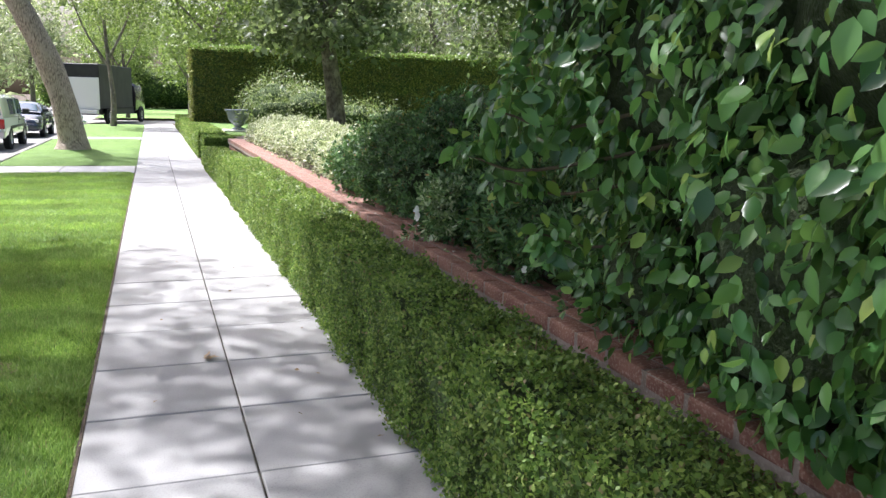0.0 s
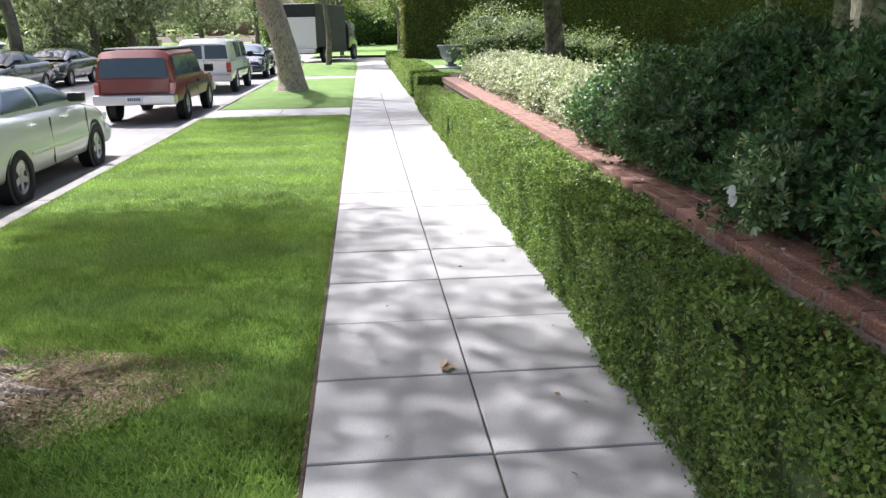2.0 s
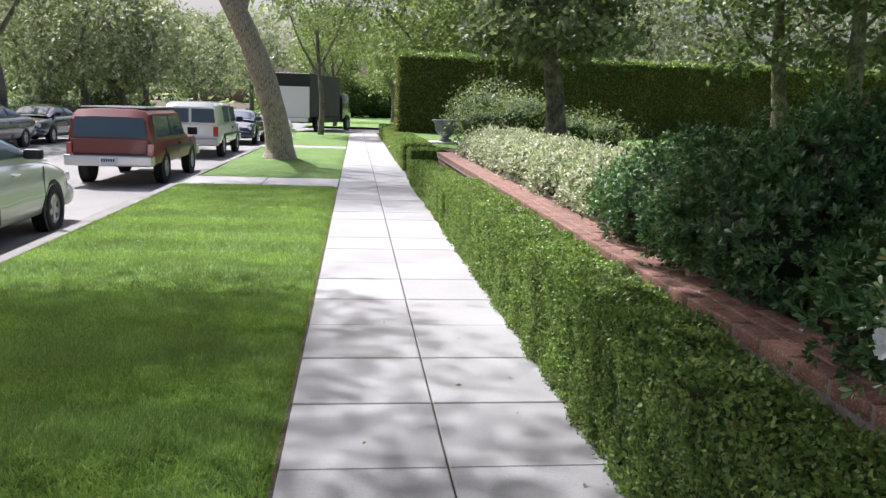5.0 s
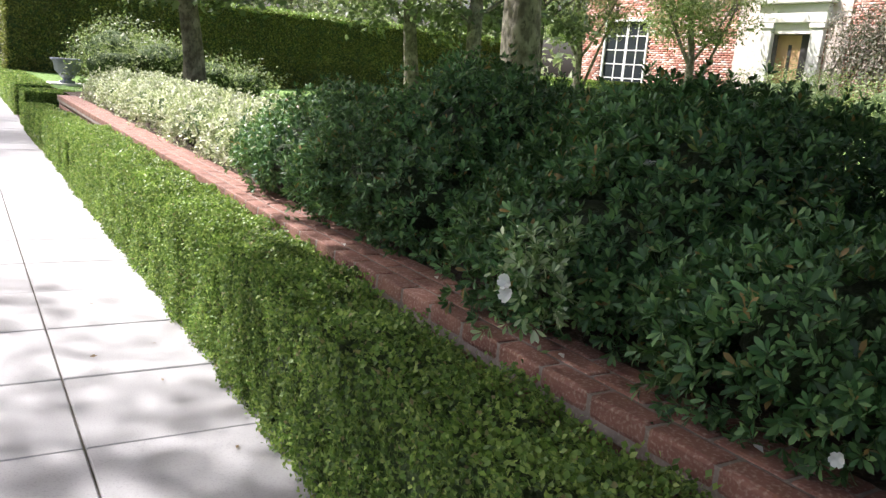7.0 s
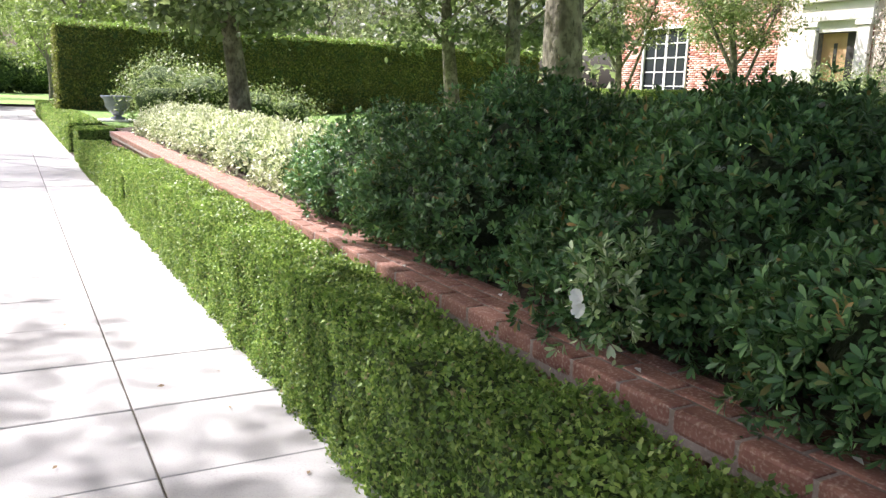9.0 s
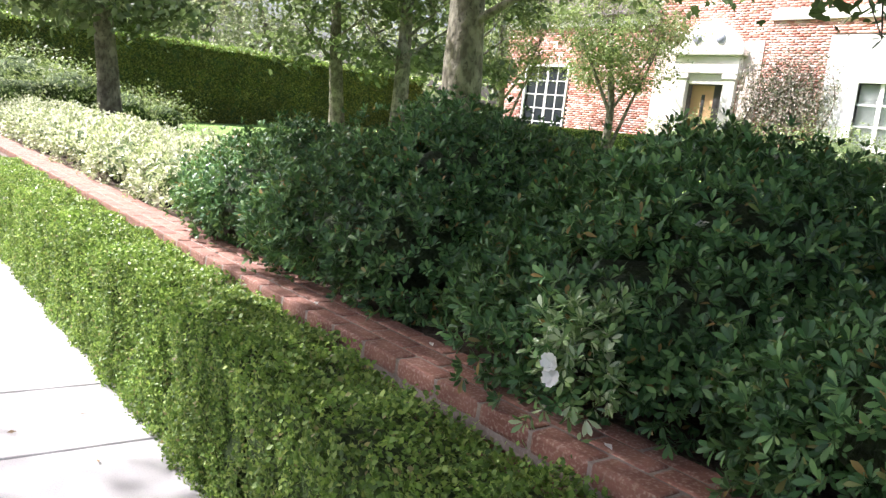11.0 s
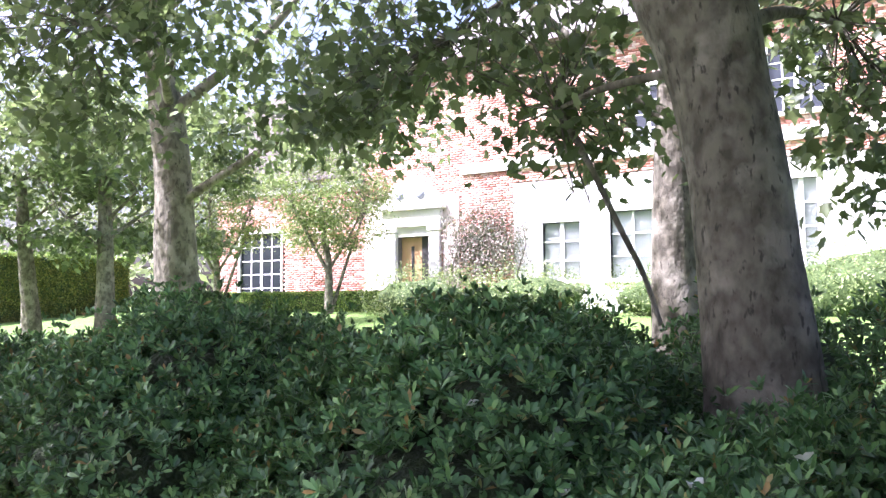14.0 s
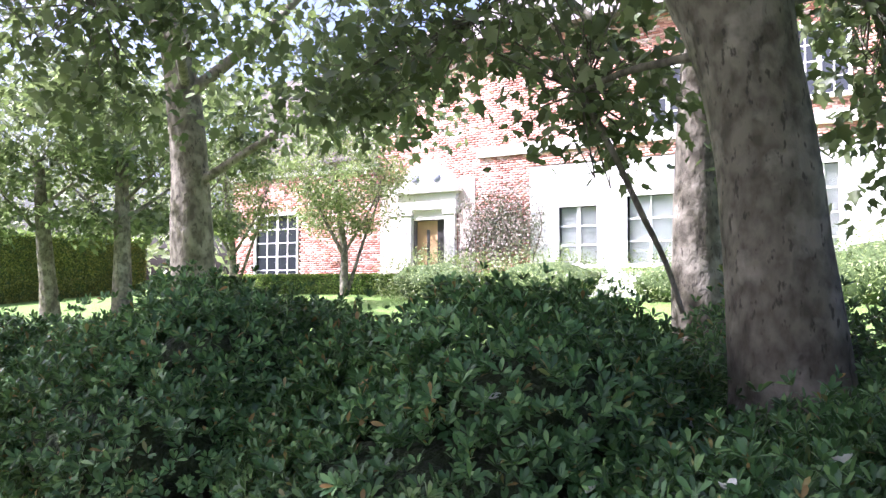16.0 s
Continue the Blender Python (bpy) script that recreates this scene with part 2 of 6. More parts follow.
def mesh_np(name, verts, tris, material, parent=None, label="", kind="", smooth=False):
    """A mesh from arrays: verts (n, 3), faces (m, k)."""
    me = bpy.data.meshes.new(name)
    verts, tris = np.asarray(verts, np.float32), np.asarray(tris, np.int32)
    k = tris.shape[1]
    me.vertices.add(len(verts))
    me.vertices.foreach_set("co", verts.ravel())
    me.loops.add(tris.size)
    me.loops.foreach_set("vertex_index", tris.ravel())
    me.polygons.add(len(tris))
    me.polygons.foreach_set("loop_start", np.arange(0, tris.size, k, dtype=np.int32))
    me.polygons.foreach_set("loop_total", np.full(len(tris), k, np.int32))
    me.update(calc_edges=True)
    me.validate()
    return link_mesh(name, me, material, parent, label, kind, smooth)


def add_box(bm, x0, x1, y0, y1, z0, z1, bevel=0.0, segs=1):
    """A box in bm, with bevelled edges if asked."""
    r = bmesh.ops.create_cube(bm, size=1.0)
    bmesh.ops.scale(bm, vec=(x1 - x0, y1 - y0, z1 - z0), verts=r["verts"])
    bmesh.ops.translate(bm, vec=((x0 + x1) / 2, (y0 + y1) / 2, (z0 + z1) / 2), verts=r["verts"])
    if bevel:
        edges = list({e for v in r["verts"] for e in v.link_edges})
        bmesh.ops.bevel(bm, geom=edges, offset=bevel, segments=segs, affect="EDGES", profile=0.6)
    return bm


def box(x0, x1, y0, y1, z0, z1, bevel=0.0, segs=1):
    return add_box(bmesh.new(), x0, x1, y0, y1, z0, z1, bevel, segs)


def lathe(profile, segs=24):
    """A turned shape from (radius, height) pairs."""
    bm = bmesh.new()
    rings = []
    for r, z in profile:
        rings.append([bm.verts.new((r * math.cos(2 * math.pi * i / segs), r * math.sin(2 * math.pi * i / segs), z)) for i in range(segs)])
    for a, b in zip(rings, rings[1:]):
        for i in range(segs):
            bm.faces.new((a[i], a[(i + 1) % segs], b[(i + 1) % segs], b[i]))
    bm.faces.new(rings[-1])
    bm.faces.new(rings[0][::-1])
    return bm


def tube(points, radii, segs=10, lump=0.0, seed=0):
    """Verts and quads of a tapered limb along points."""
    pts = np.asarray(points, float)
    verts, quads = [], []
    a = None
    for i, (p, r) in enumerate(zip(pts, radii)):
        d = Vector(pts[min(i + 1, len(pts) - 1)] - pts[max(i - 1, 0)]).normalized()
        a = d.orthogonal().normalized() if a is None else (a - d * a.dot(d)).normalized()
        b = d.cross(a)
        for k in range(segs):
            w = 2 * math.pi * k / segs
            n = a * math.cos(w) + b * math.sin(w)
            q = Vector(p) + n * r
            if lump:
                q += n * r * lump * noise.noise(Vector((q.x * 3 + seed, q.y * 3, q.z * 1.2)))
            verts.append(q[:])
        if i:
            for k in range(segs):
                o = (i - 1) * segs
                quads.append((o + k, o + (k + 1) % segs, o + segs + (k + 1) % segs, o + segs + k))
    return np.array(verts), np.array(quads)


def smooth_line(points, n):
    """Catmull-Rom through points, n steps a span."""
    p = [Vector(q) for q in points]
    p = [p[0] * 2 - p[1]] + p + [p[-1] * 2 - p[-2]]
    out = []
    for i in range(1, len(p) - 2):
        for k in range(n):
            t = k / n
            out.append((0.5 * (2 * p[i] + (p[i + 1] - p[i - 1]) * t + (2 * p[i - 1] - 5 * p[i] + 4 * p[i + 1] - p[i + 2]) * t * t
                               + (3 * p[i] - p[i - 1] - 3 * p[i + 1] + p[i + 2]) * t ** 3))[:])
    out.append(p[-2][:])
    return np.array(out)


def unit(v):
    return v / np.maximum(np.linalg.norm(v, axis=-1, keepdims=True), 1e-9)


OBOVATE = (np.array([(0, 0, 0), (-.16, .5, .04), (0, .52, -.02), (.16, .5, .04), (-.15, .78, .02), (.15, .78, .02), (0, 1, -.08)]), np.array([(0, 2, 1), (0, 3, 2), (1, 2, 4), (2, 3, 5), (2, 5, 4), (4, 5, 6)]))
OVAL = (np.array([(0, 0, 0), (-.21, .52, .05), (0, .52, -.02), (.21, .52, .05), (0, 1, -.08)]), np.array([(0, 2, 1), (0, 3, 2), (1, 2, 4), (2, 3, 4)]))
BROAD = (np.array([(0, 0, 0), (-.22, .2, .03), (0, .22, -.03), (.22, .2, .03), (-.29, .5, .05), (0, .52, -.04), (.29, .5, .05), (-.19, .78, .0), (0, .8, -.06), (.19, .78, .0), (0, 1.05, -.13)]),
         np.array([(0, 2, 1), (0, 3, 2), (1, 2, 5), (1, 5, 4), (2, 3, 6), (2, 6, 5), (4, 5, 8), (4, 8, 7), (5, 6, 9), (5, 9, 8), (7, 8, 10), (8, 9, 10)]))
SLIM = (BROAD[0] * np.array([.85, 1, 1.6]), BROAD[1])
SMALL = (np.array([(0, 0, 0), (.36, .5, .1), (0, 1, 0), (-.36, .5, .1)]), np.array([(0, 1, 2), (0, 2, 3)]))
_lobes = [(0, 0), (-.22, .1), (-.42, .16), (-.34, .36), (-.46, .64), (-.22, .68), (0, 1.12), (.22, .68), (.46, .64), (.34, .36), (.42, .16), (.22, .1)]
LOBED = (np.array([(0, .3, -.05)] + [(x, y, .1 * abs(x)) for x, y in _lobes]) * np.array([.74, 1, 1]), np.array([(0, 1 + (i + 1) % 12, 1 + i) for i in range(12)]))
PETALS = (np.array([(0, 0, 0), (-.42, .5, .12), (0, .55, .02), (.42, .5, .12), (-.25, .95, .2), (.25, .95, .2)]), np.array([(0, 2, 1), (0, 3, 2), (1, 2, 4), (2, 5, 4), (2, 3, 5)]))
BLADE = (np.array([(-.09, 0, 0), (.09, 0, 0), (.0, 1, .25)]), np.array([(0, 1, 2)]))


def scatter(name, P, N, U, size, shape, material, parent=None, label=""):
    """One mesh of leaves: place P, face N, long way U, size each."""
    tv, tf = shape
    U = unit(U)
    S = unit(np.cross(U, N))
    N = np.cross(S, U)
    size = np.asarray(size)[:, None, None]
    V = P[:, None, :] + size * (tv[None, :, 0:1] * S[:, None, :] + tv[None, :, 1:2] * U[:, None, :] + tv[None, :, 2:3] * N[:, None, :])
    F = tf[None] + (np.arange(len(P)) * len(tv))[:, None, None]
    return mesh_np(name, V.reshape(-1, 3), F.reshape(-1, 3), material, parent, label, kind="stuff")


def rand_unit(rng, n):
    return unit(rng.normal(size=(n, 3)))


def lump_field(P, scale, seed=0.0):
    """A smooth, cheap field of lumps about -1..1."""
    x, y, z = (P[:, i] * scale + seed * (i + 1.7) for i in range(3))
    return (np.sin(x * 1.7 + 1.3 * np.sin(y * 1.1)) + np.sin(y * 2.1 + 1.1 * np.sin(z * 1.6)) + np.sin(z * 1.9 + 1.4 * np.sin(x * 1.3))) / 3


def box_surface(rng, n, x0, x1, y0, y1, z0, z1, faces):
    """n points and normals over chosen faces ('-x', '+x', '-y', '+y', '+z') of a box."""
    dx, dy, dz = x1 - x0, y1 - y0, z1 - z0
    area = {"-x": dy * dz, "+x": dy * dz, "-y": dx * dz, "+y": dx * dz, "+z": dx * dy}
    w = np.array([area[f] for f in faces])
    pick = rng.choice(len(faces), n, p=w / w.sum())
    u = rng.random((n, 3))
    P = np.array([x0, y0, z0]) + u * np.array([dx, dy, dz])
    N = np.zeros((n, 3))
    for i, f in enumerate(faces):
        ax = "xyz".index(f[1])
        s = pick == i
        P[s, ax] = (x1, y1, z1)[ax] if f[0] == "+" else (x0, y0, z0)[ax]
        N[s, ax] = 1 if f[0] == "+" else -1
    return P, N


def lumpy_box(name, x0, x1, y0, y1, z0, z1, step, amp, material, parent):
    """The inside of a clipped hedge, its shade put into the material: a box with uneven faces."""
    bm = bmesh.new()
    def sheet(o, a, b, na, nb):
        grid = [[bm.verts.new(Vector(o) + Vector(a) * (i / na) + Vector(b) * (j / nb)) for j in range(nb + 1)] for i in range(na + 1)]
        for i in range(na):
            for j in range(nb):
                bm.faces.new((grid[i][j], grid[i + 1][j], grid[i + 1][j + 1], grid[i][j + 1]))
    k = lambda d: max(2, min(80, int(d / step)))
    dx, dy, dz = x1 - x0, y1 - y0, z1 - z0
    sheet((x0, y0, z0), (0, dy, 0), (0, 0, dz), k(dy), k(dz))
    sheet((x1, y0, z0), (0, dy, 0), (0, 0, dz), k(dy), k(dz))
    sheet((x0, y0, z0), (dx, 0, 0), (0, 0, dz), k(dx), k(dz))
    sheet((x0, y1, z0), (dx, 0, 0), (0, 0, dz), k(dx), k(dz))
    sheet((x0, y0, z1), (dx, 0, 0), (0, dy, 0), k(dx), k(dy))
    bmesh.ops.remove_doubles(bm, verts=bm.verts, dist=0.001)
    for v in bm.verts:
        if v.co.z > z0 + 0.01:
            v.co += noise.noise_vector(v.co * 3.0) * amp
    return part(name, bm, material, parent, smooth=True)


def blob(name, centre, radii, material, parent, seed=0, amp=0.12, sub=3):
    bm = bmesh.new()
    bmesh.ops.create_icosphere(bm, subdivisions=sub, radius=1.0)
    for v in bm.verts:
        f = 1 + amp * 2 * noise.noise(v.co * 2.2 + Vector((seed, 0, 0)))
        v.co = Vector(centre) + Vector([v.co[i] * radii[i] * f for i in range(3)])
    return part(name, bm, material, parent, smooth=True)


def ellipsoids_surface(rng, n, blobs, inner=0.8):
    """Points and outward normals on the outer skin of a union of ellipsoids (centre, radii)."""
    w = np.array([(r[0] * r[1] * r[2]) ** (2 / 3) for c, r in blobs])
    pick = rng.choice(len(blobs), n, p=w / w.sum())
    C = np.array([c for c, r in blobs], float)
    R = np.array([r for c, r in blobs], float)
    d = rand_unit(rng, n)
    f = rng.uniform(inner, 1.06, n)[:, None]
    P = C[pick] + d * R[pick] * f
    N = unit(d / R[pick])
    keep = np.ones(n, bool)
    for i in range(len(blobs)):
        inside = (((P - C[i]) / (R[i] * inner * 0.97)) ** 2).sum(1) < 1
        keep &= ~inside
    return P[keep], N[keep]

# ---- ground, street and pavement ----
def garden_z(x):
    s = min(1.0, max(0.0, (x - 8.0) / 12.0))
    return 0.66 + 0.62 * s * s * (3 - 2 * s)


ground = part("ground", box(-900, 900, -900, 900, -0.6, -0.17), SOIL)
tagged(ground, "flat bare earth running out to the horizon", "ground", kind="structure")
road = part("road", box(-12.75, -4.15, -60, 160, -0.5, -0.15), ASPHALT)
tagged(road, "worn grey asphalt street with parked cars", "road", kind="structure")
side_road = part("side_road", box(-4.15, 90, 43.6, 56, -0.5, -0.152), ASPHALT)
tagged(side_road, "asphalt side street crossing ahead", "road", kind="structure")
gutter = part("gutter", box(-4.15, -3.78, -60, 43, -0.5, -0.146), KERB)
tagged(gutter, "concrete gutter along the street", "gutter", kind="structure")
kerb = thing("kerb", (0, 0, 0), "pale concrete kerb edging the parkway lawn", "kerb", kind="structure")
for i in range(18):
    part("kerb_stone", box(-3.78, -3.62, -12 + i * 3.05, -12 + i * 3.05 + 3.035, -0.4, 0.0, 0.02, 2), KERB, kerb)
far_kerb = part("far_kerb", box(-12.9, -12.75, -60, 160, -0.4, 0.0, 0.02, 2), KERB)
tagged(far_kerb, "concrete kerb on the far side of the street", "kerb", kind="structure")


def terrain(name, x0, x1, y0, y1, nx, ny, zf, material, label, category="lawn"):
    xs, ys = np.linspace(x0, x1, nx), np.linspace(y0, y1, ny)
    V = np.array([(x, y, zf(x, y)) for x in xs for y in ys])
    F = [(i * ny + j, (i + 1) * ny + j, (i + 1) * ny + j + 1, i * ny + j + 1) for i in range(nx - 1) for j in range(ny - 1)]
    return tagged(mesh_np(name, V, F, material, smooth=True), label, category, kind="structure")


def parkway_z(x, y):
    edge = min(x + 3.64, -0.735 - x)
    mound = 0.07 * math.exp(-((x + 2.4) ** 2 + (y - 1.6) ** 2) / 0.5) + 0.08 * math.exp(-((x + 2.4) ** 2 + (y - 20.8) ** 2) / 0.9)
    return -0.035 + 0.045 * min(1.0, max(0.0, edge / 0.12)) + mound + 0.012 * noise.noise(Vector((x * 1.5, y * 1.5, 0)))


for y0, y1 in ((-14.0, 14.15), (15.85, 27.5), (29.0, 43.0)):
    terrain("parkway_lawn", -3.62, -0.735, y0, y1, 26, int((y1 - y0) * 6), parkway_z, LAWN, "mown green parkway lawn between kerb and sidewalk")
for y0, y1 in ((14.15, 15.85), (27.5, 29.0)):
    for k in range(2):
        w = -3.62 + k * 1.445
        tagged(part("crossing_path", box(w, w + 1.435, y0 + 0.01, y1 - 0.01, -0.2, 0.004, 0.008), CONCRETE), "concrete path crossing the parkway lawn", "path", kind="structure")
terrain("far_verge", -60, -12.9, -60, 160, 20, 40, lambda x, y: 0.02 + 0.004 * (-12.9 - x), LAWN, "lawn and verge across the street")
terrain("garden_lawn", 1.38, 60, -30, 42.5, 60, 60, lambda x, y: garden_z(x) + 0.015 * noise.noise(Vector((x, y, 0))), LAWN, "front garden lawn rising gently to the house")
terrain("far_green", -4, 90, 56, 160, 12, 12, lambda x, y: 0.0, LAWN, "grass past the side street")
terrain("garden_bed", 1.34, 3.6, -8, 15.6, 16, 90, lambda x, y: 0.645 + 0.05 * noise.noise(Vector((x * 2, y * 2, 3))) + 0.04, SOIL, "dark soil bed behind the brick wall", "soil")
near_field = part("garden_fill", box(1.30, 1.44, -30, 42.5, -0.4, 0.60), SOIL)
tagged(near_field, "earth held by the garden wall", "soil", kind="structure")
hedge_bed = part("hedge_bed", box(0.74, 1.13, -14, 45, -0.4, 0.012), SOIL)
tagged(hedge_bed, "strip of soil under the low hedge", "soil", kind="structure")
part_edge = part("lawn_edge", box(-.742, -.7255, -14, 14.1, -.2, -.006), SOIL)
tagged(part_edge, "narrow bare soil edge beside the sidewalk", "soil", kind="structure")
# where the tree's roots have worn the turf away
bare = thing("bare_patch", (-1.98, 1.52, 0), "dry thatch and needles round the tree foot", "thatch", kind="structure")
rng = np.random.default_rng(5)
n = 15000
ang, rad = rng.uniform(0, 6.283, n), rng.random(n) ** 0.62
P = np.stack([rad * (0.72 + 0.1 * np.sin(ang * 3 + 1) + 0.06 * np.sin(ang * 7)) * np.cos(ang), rad * (0.5 + 0.1 * np.sin(ang * 4)) * np.sin(ang), rng.uniform(0.002, 0.026, n)], 1)
P[:, 2] += 0.07 * np.exp(-((P[:, 0] - 0.02 + 0.4) ** 2 + P[:, 1] ** 2) / 0.5)
U = np.stack([np.cos(ang * 7), np.sin(ang * 7), rng.uniform(-.1, .25, n)], 1)
scatter("thatch", P, np.tile((0, 0, 1.0), (n, 1)), U, rng.uniform(0.008, 0.024, n), SMALL, NEEDLES, bare)
scatter("dry_leaves", P[:2500] + np.array([0, 0, .004]), np.tile((0, 0, 1.0), (2500, 1)), U[:2500], rng.uniform(0.015, 0.035, 2500), BLADE, DRY, bare)
for k, (a0, length) in enumerate(((-.55, .62), (-.2, .75), (.12, .5), (.5, .55), (-.95, .5))):
    q = smooth_line([(-.42 + .1 * math.cos(a0), .1 * math.sin(a0), .09), (-.42 + .6 * length * math.cos(a0), .6 * length * math.sin(a0), .06), (-.42 + length * math.cos(a0 + .15), length * math.sin(a0 + .15), -.005)], 6)
    rv, rf = tube(q, np.linspace(.05, .012, len(q)), 8, .2, k)
    mesh_np("root", rv, rf, BARK_BROWN, bare, smooth=True)

pavement = part("pavement", box(-0.725, 0.78, -14.5, 43.5, -0.3, -0.012), JOINT)
tagged(pavement, "pale concrete sidewalk scored into two rows of square slabs", "sidewalk", kind="structure")
slab_l = part("slab", box(-0.722, -0.005, 0.005, 0.757, -0.05, 0.0, 0.005), CONCRETE, pavement)
slab_r = part("slab", box(0.005, 0.76, 0.005, 0.757, -0.05, 0.0, 0.005), CONCRETE, pavement)
for j in range(-14, 57):
    for src in (slab_l, slab_r):
        s = src.copy()
        s.location = (0, j * 0.762, 0.0015 * ((j * 7) % 3))
        scene.collection.objects.link(s)
for s in (slab_l, slab_r):
    bpy.data.objects.remove(s)

# ---- brick garden wall ----
wall = part("garden_wall", box(1.135, 1.36, -14, 14.2, -0.3, 0.6065), MORTAR)
tagged(wall, "low red brick garden wall with a brick coping", "wall", kind="structure")

# ---- hedges ----
def clipped_hedge(label, x0, x1, y0, y1, z0, z1, faces, count, leaf, material, seed, amp=0.02, tuft=0.0, group="", shell=0.03):
    """A clipped hedge: an inside coloured dark for shade and a skin of small leaves that stand out unevenly."""
    rng = np.random.default_rng(seed)
    h = thing("hedge", ((x0 + x1) / 2, (y0 + y1) / 2, z0), label, "hedge", group)
    o = np.array(h.location)
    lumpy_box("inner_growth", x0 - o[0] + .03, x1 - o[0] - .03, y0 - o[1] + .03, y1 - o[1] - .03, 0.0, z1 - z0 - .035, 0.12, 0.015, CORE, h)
    P, N = box_surface(rng, count, x0, x1, y0, y1, z0, z1, faces)
    P = P + N * (amp * lump_field(P, 5.0, seed) + 0.6 * amp * lump_field(P, 17.0, seed) - shell * rng.random(count) + tuft * (rng.random(count) ** 6))[:, None]
    # rounded shoulders
    top = np.clip((P[:, 2] - (z1 - 0.06)) / 0.06, 0, 1)
    if "-x" in faces:
        P[:, 0] += 0.02 * top * (N[:, 0] < -0.5)
        P[:, 2] -= 0.03 * np.clip((x0 + 0.07 - P[:, 0]) / 0.07, 0, 1) * (N[:, 2] > 0.5)
    Nl = unit(N + 0.55 * rng.normal(size=(count, 3)))
    U = unit(np.cross(Nl, rand_unit(rng, count)) + 0.25 * N + np.array([0, 0, 0.15]))
    scatter("foliage", P - o, Nl, U, leaf * rng.uniform(0.65, 1.25, count), SMALL, material, h)
    # patches of brighter, larger leaves over the top
    if tuft and material is BOX_LEAF:
        k = count // 28
        P, N = box_surface(rng, k, x0 + .02, x1 - .02, y0, y1, z0, z1, ("+z",))
        P[:, 2] += amp * lump_field(P, 5.0, seed) + .012 * rng.random(k)
        keep = lump_field(P, 2.2, seed + 3) > 0
        P, k = P[keep], int(keep.sum())
        Nl = unit(np.array([0, 0, 1.0]) + .5 * rng.normal(size=(k, 3)))
        scatter("pale_top_leaves", P - o, Nl, np.cross(Nl, rand_unit(rng, k)) + np.array([0, 0, .5]), leaf * rng.uniform(.8, 1.4, k), SMALL, YOUNG_AND_LIT_LEAF, h, "brighter, larger leaves on top")
    return h


clipped_hedge("low clipped box hedge along the sidewalk", 0.70, 1.05, -5.5, 2.2, 0.0, 0.625, ("-x", "+z", "+x"), 135000, 0.0225, BOX_LEAF, 1, 0.045, 0.05, "low clipped hedges", 0.015)
clipped_hedge("low clipped box hedge along the sidewalk", 0.70, 1.10, 2.2, 9.0, 0.0, 0.65, ("-x", "+z"), 140000, 0.0195, BOX_LEAF, 2, 0.034, 0.035, "low clipped hedges", 0.015)
clipped_hedge("low clipped box hedge along the sidewalk, dipping with the ground", 0.70, 1.115, 9.0, 12.6, 0.0, 0.52, ("-x", "+z"), 56000, 0.024, BOX_LEAF, 22, 0.025, 0.03, "low clipped hedges", 0.015)
clipped_hedge("low clipped box hedge, shaded end by the gate path", 0.68, 1.13, 12.65, 15.2, 0.0, 0.47, ("-x", "+z", "-y", "+y"), 26000, 0.03, BOX_LEAF, 3, 0.012, 0, "low clipped hedges")
clipped_hedge("clipped hedge block beside the entry path", 0.70, 1.6, 15.55, 16.6, 0.0, 0.66, ("-x", "+z", "-y"), 18000, 0.032, BOX_LEAF, 4, 0.012, 0, "low clipped hedges")
clipped_hedge("clipped hedge past the entry path", 0.72, 1.45, 18.3, 27.0, 0.0, 0.66, ("-x", "+z", "-y"), 34000, 0.04, BOX_LEAF, 5, 0.02, 0, "low clipped hedges")
clipped_hedge("clipped hedge further along the sidewalk", 0.76, 1.5, 28.2, 40.0, 0.0, 0.62, ("-x", "+z", "-y"), 14000, 0.06, BOX_LEAF, 6, 0.02, 0, "low clipped hedges")
tall_hedge = clipped_hedge("tall clipped hedge closing the side of the garden", 1.0, 18.5, 26.5, 28.2, 0.45, 3.2, ("-x", "+z", "-y"), 90000, 0.075, WALL_LEAF, 7, 0.03, 0.08, shell=0.05)
# loose paler leaves along its top edge, the sunlit rim put into their colour
rng = np.random.default_rng(77)
n = 15000
P = np.stack([rng.uniform(1.0, 18.5, n), 26.62 + .14 * rng.normal(size=n), 3.14 + .20 * rng.random(n) ** 1.5], 1)
P[:, 2] += .05 * lump_field(P, 2.4, 5)
Nl = unit(np.array([0, -.5, .6]) + .6 * rng.normal(size=P.shape))
scatter("pale_top_leaves", P - np.array(tall_hedge.location), Nl, np.cross(Nl, rand_unit(rng, n)) + np.array([0, 0, .5]), .065 * rng.uniform(.6, 1.2, n), SMALL, YOUNG_AND_LIT_LEAF, tall_hedge, "paler leaves along the top, coloured for the sunlit edge")
clipped_hedge("low dark hedge in front of the house", 19.0, 19.8, 10.5, 27.0, garden_z(19.4) - 0.05, garden_z(19.4) + 0.62, ("-x", "+z", "-y"), 26000, 0.06, BOX_LEAF, 8, 0.03, 0.03)

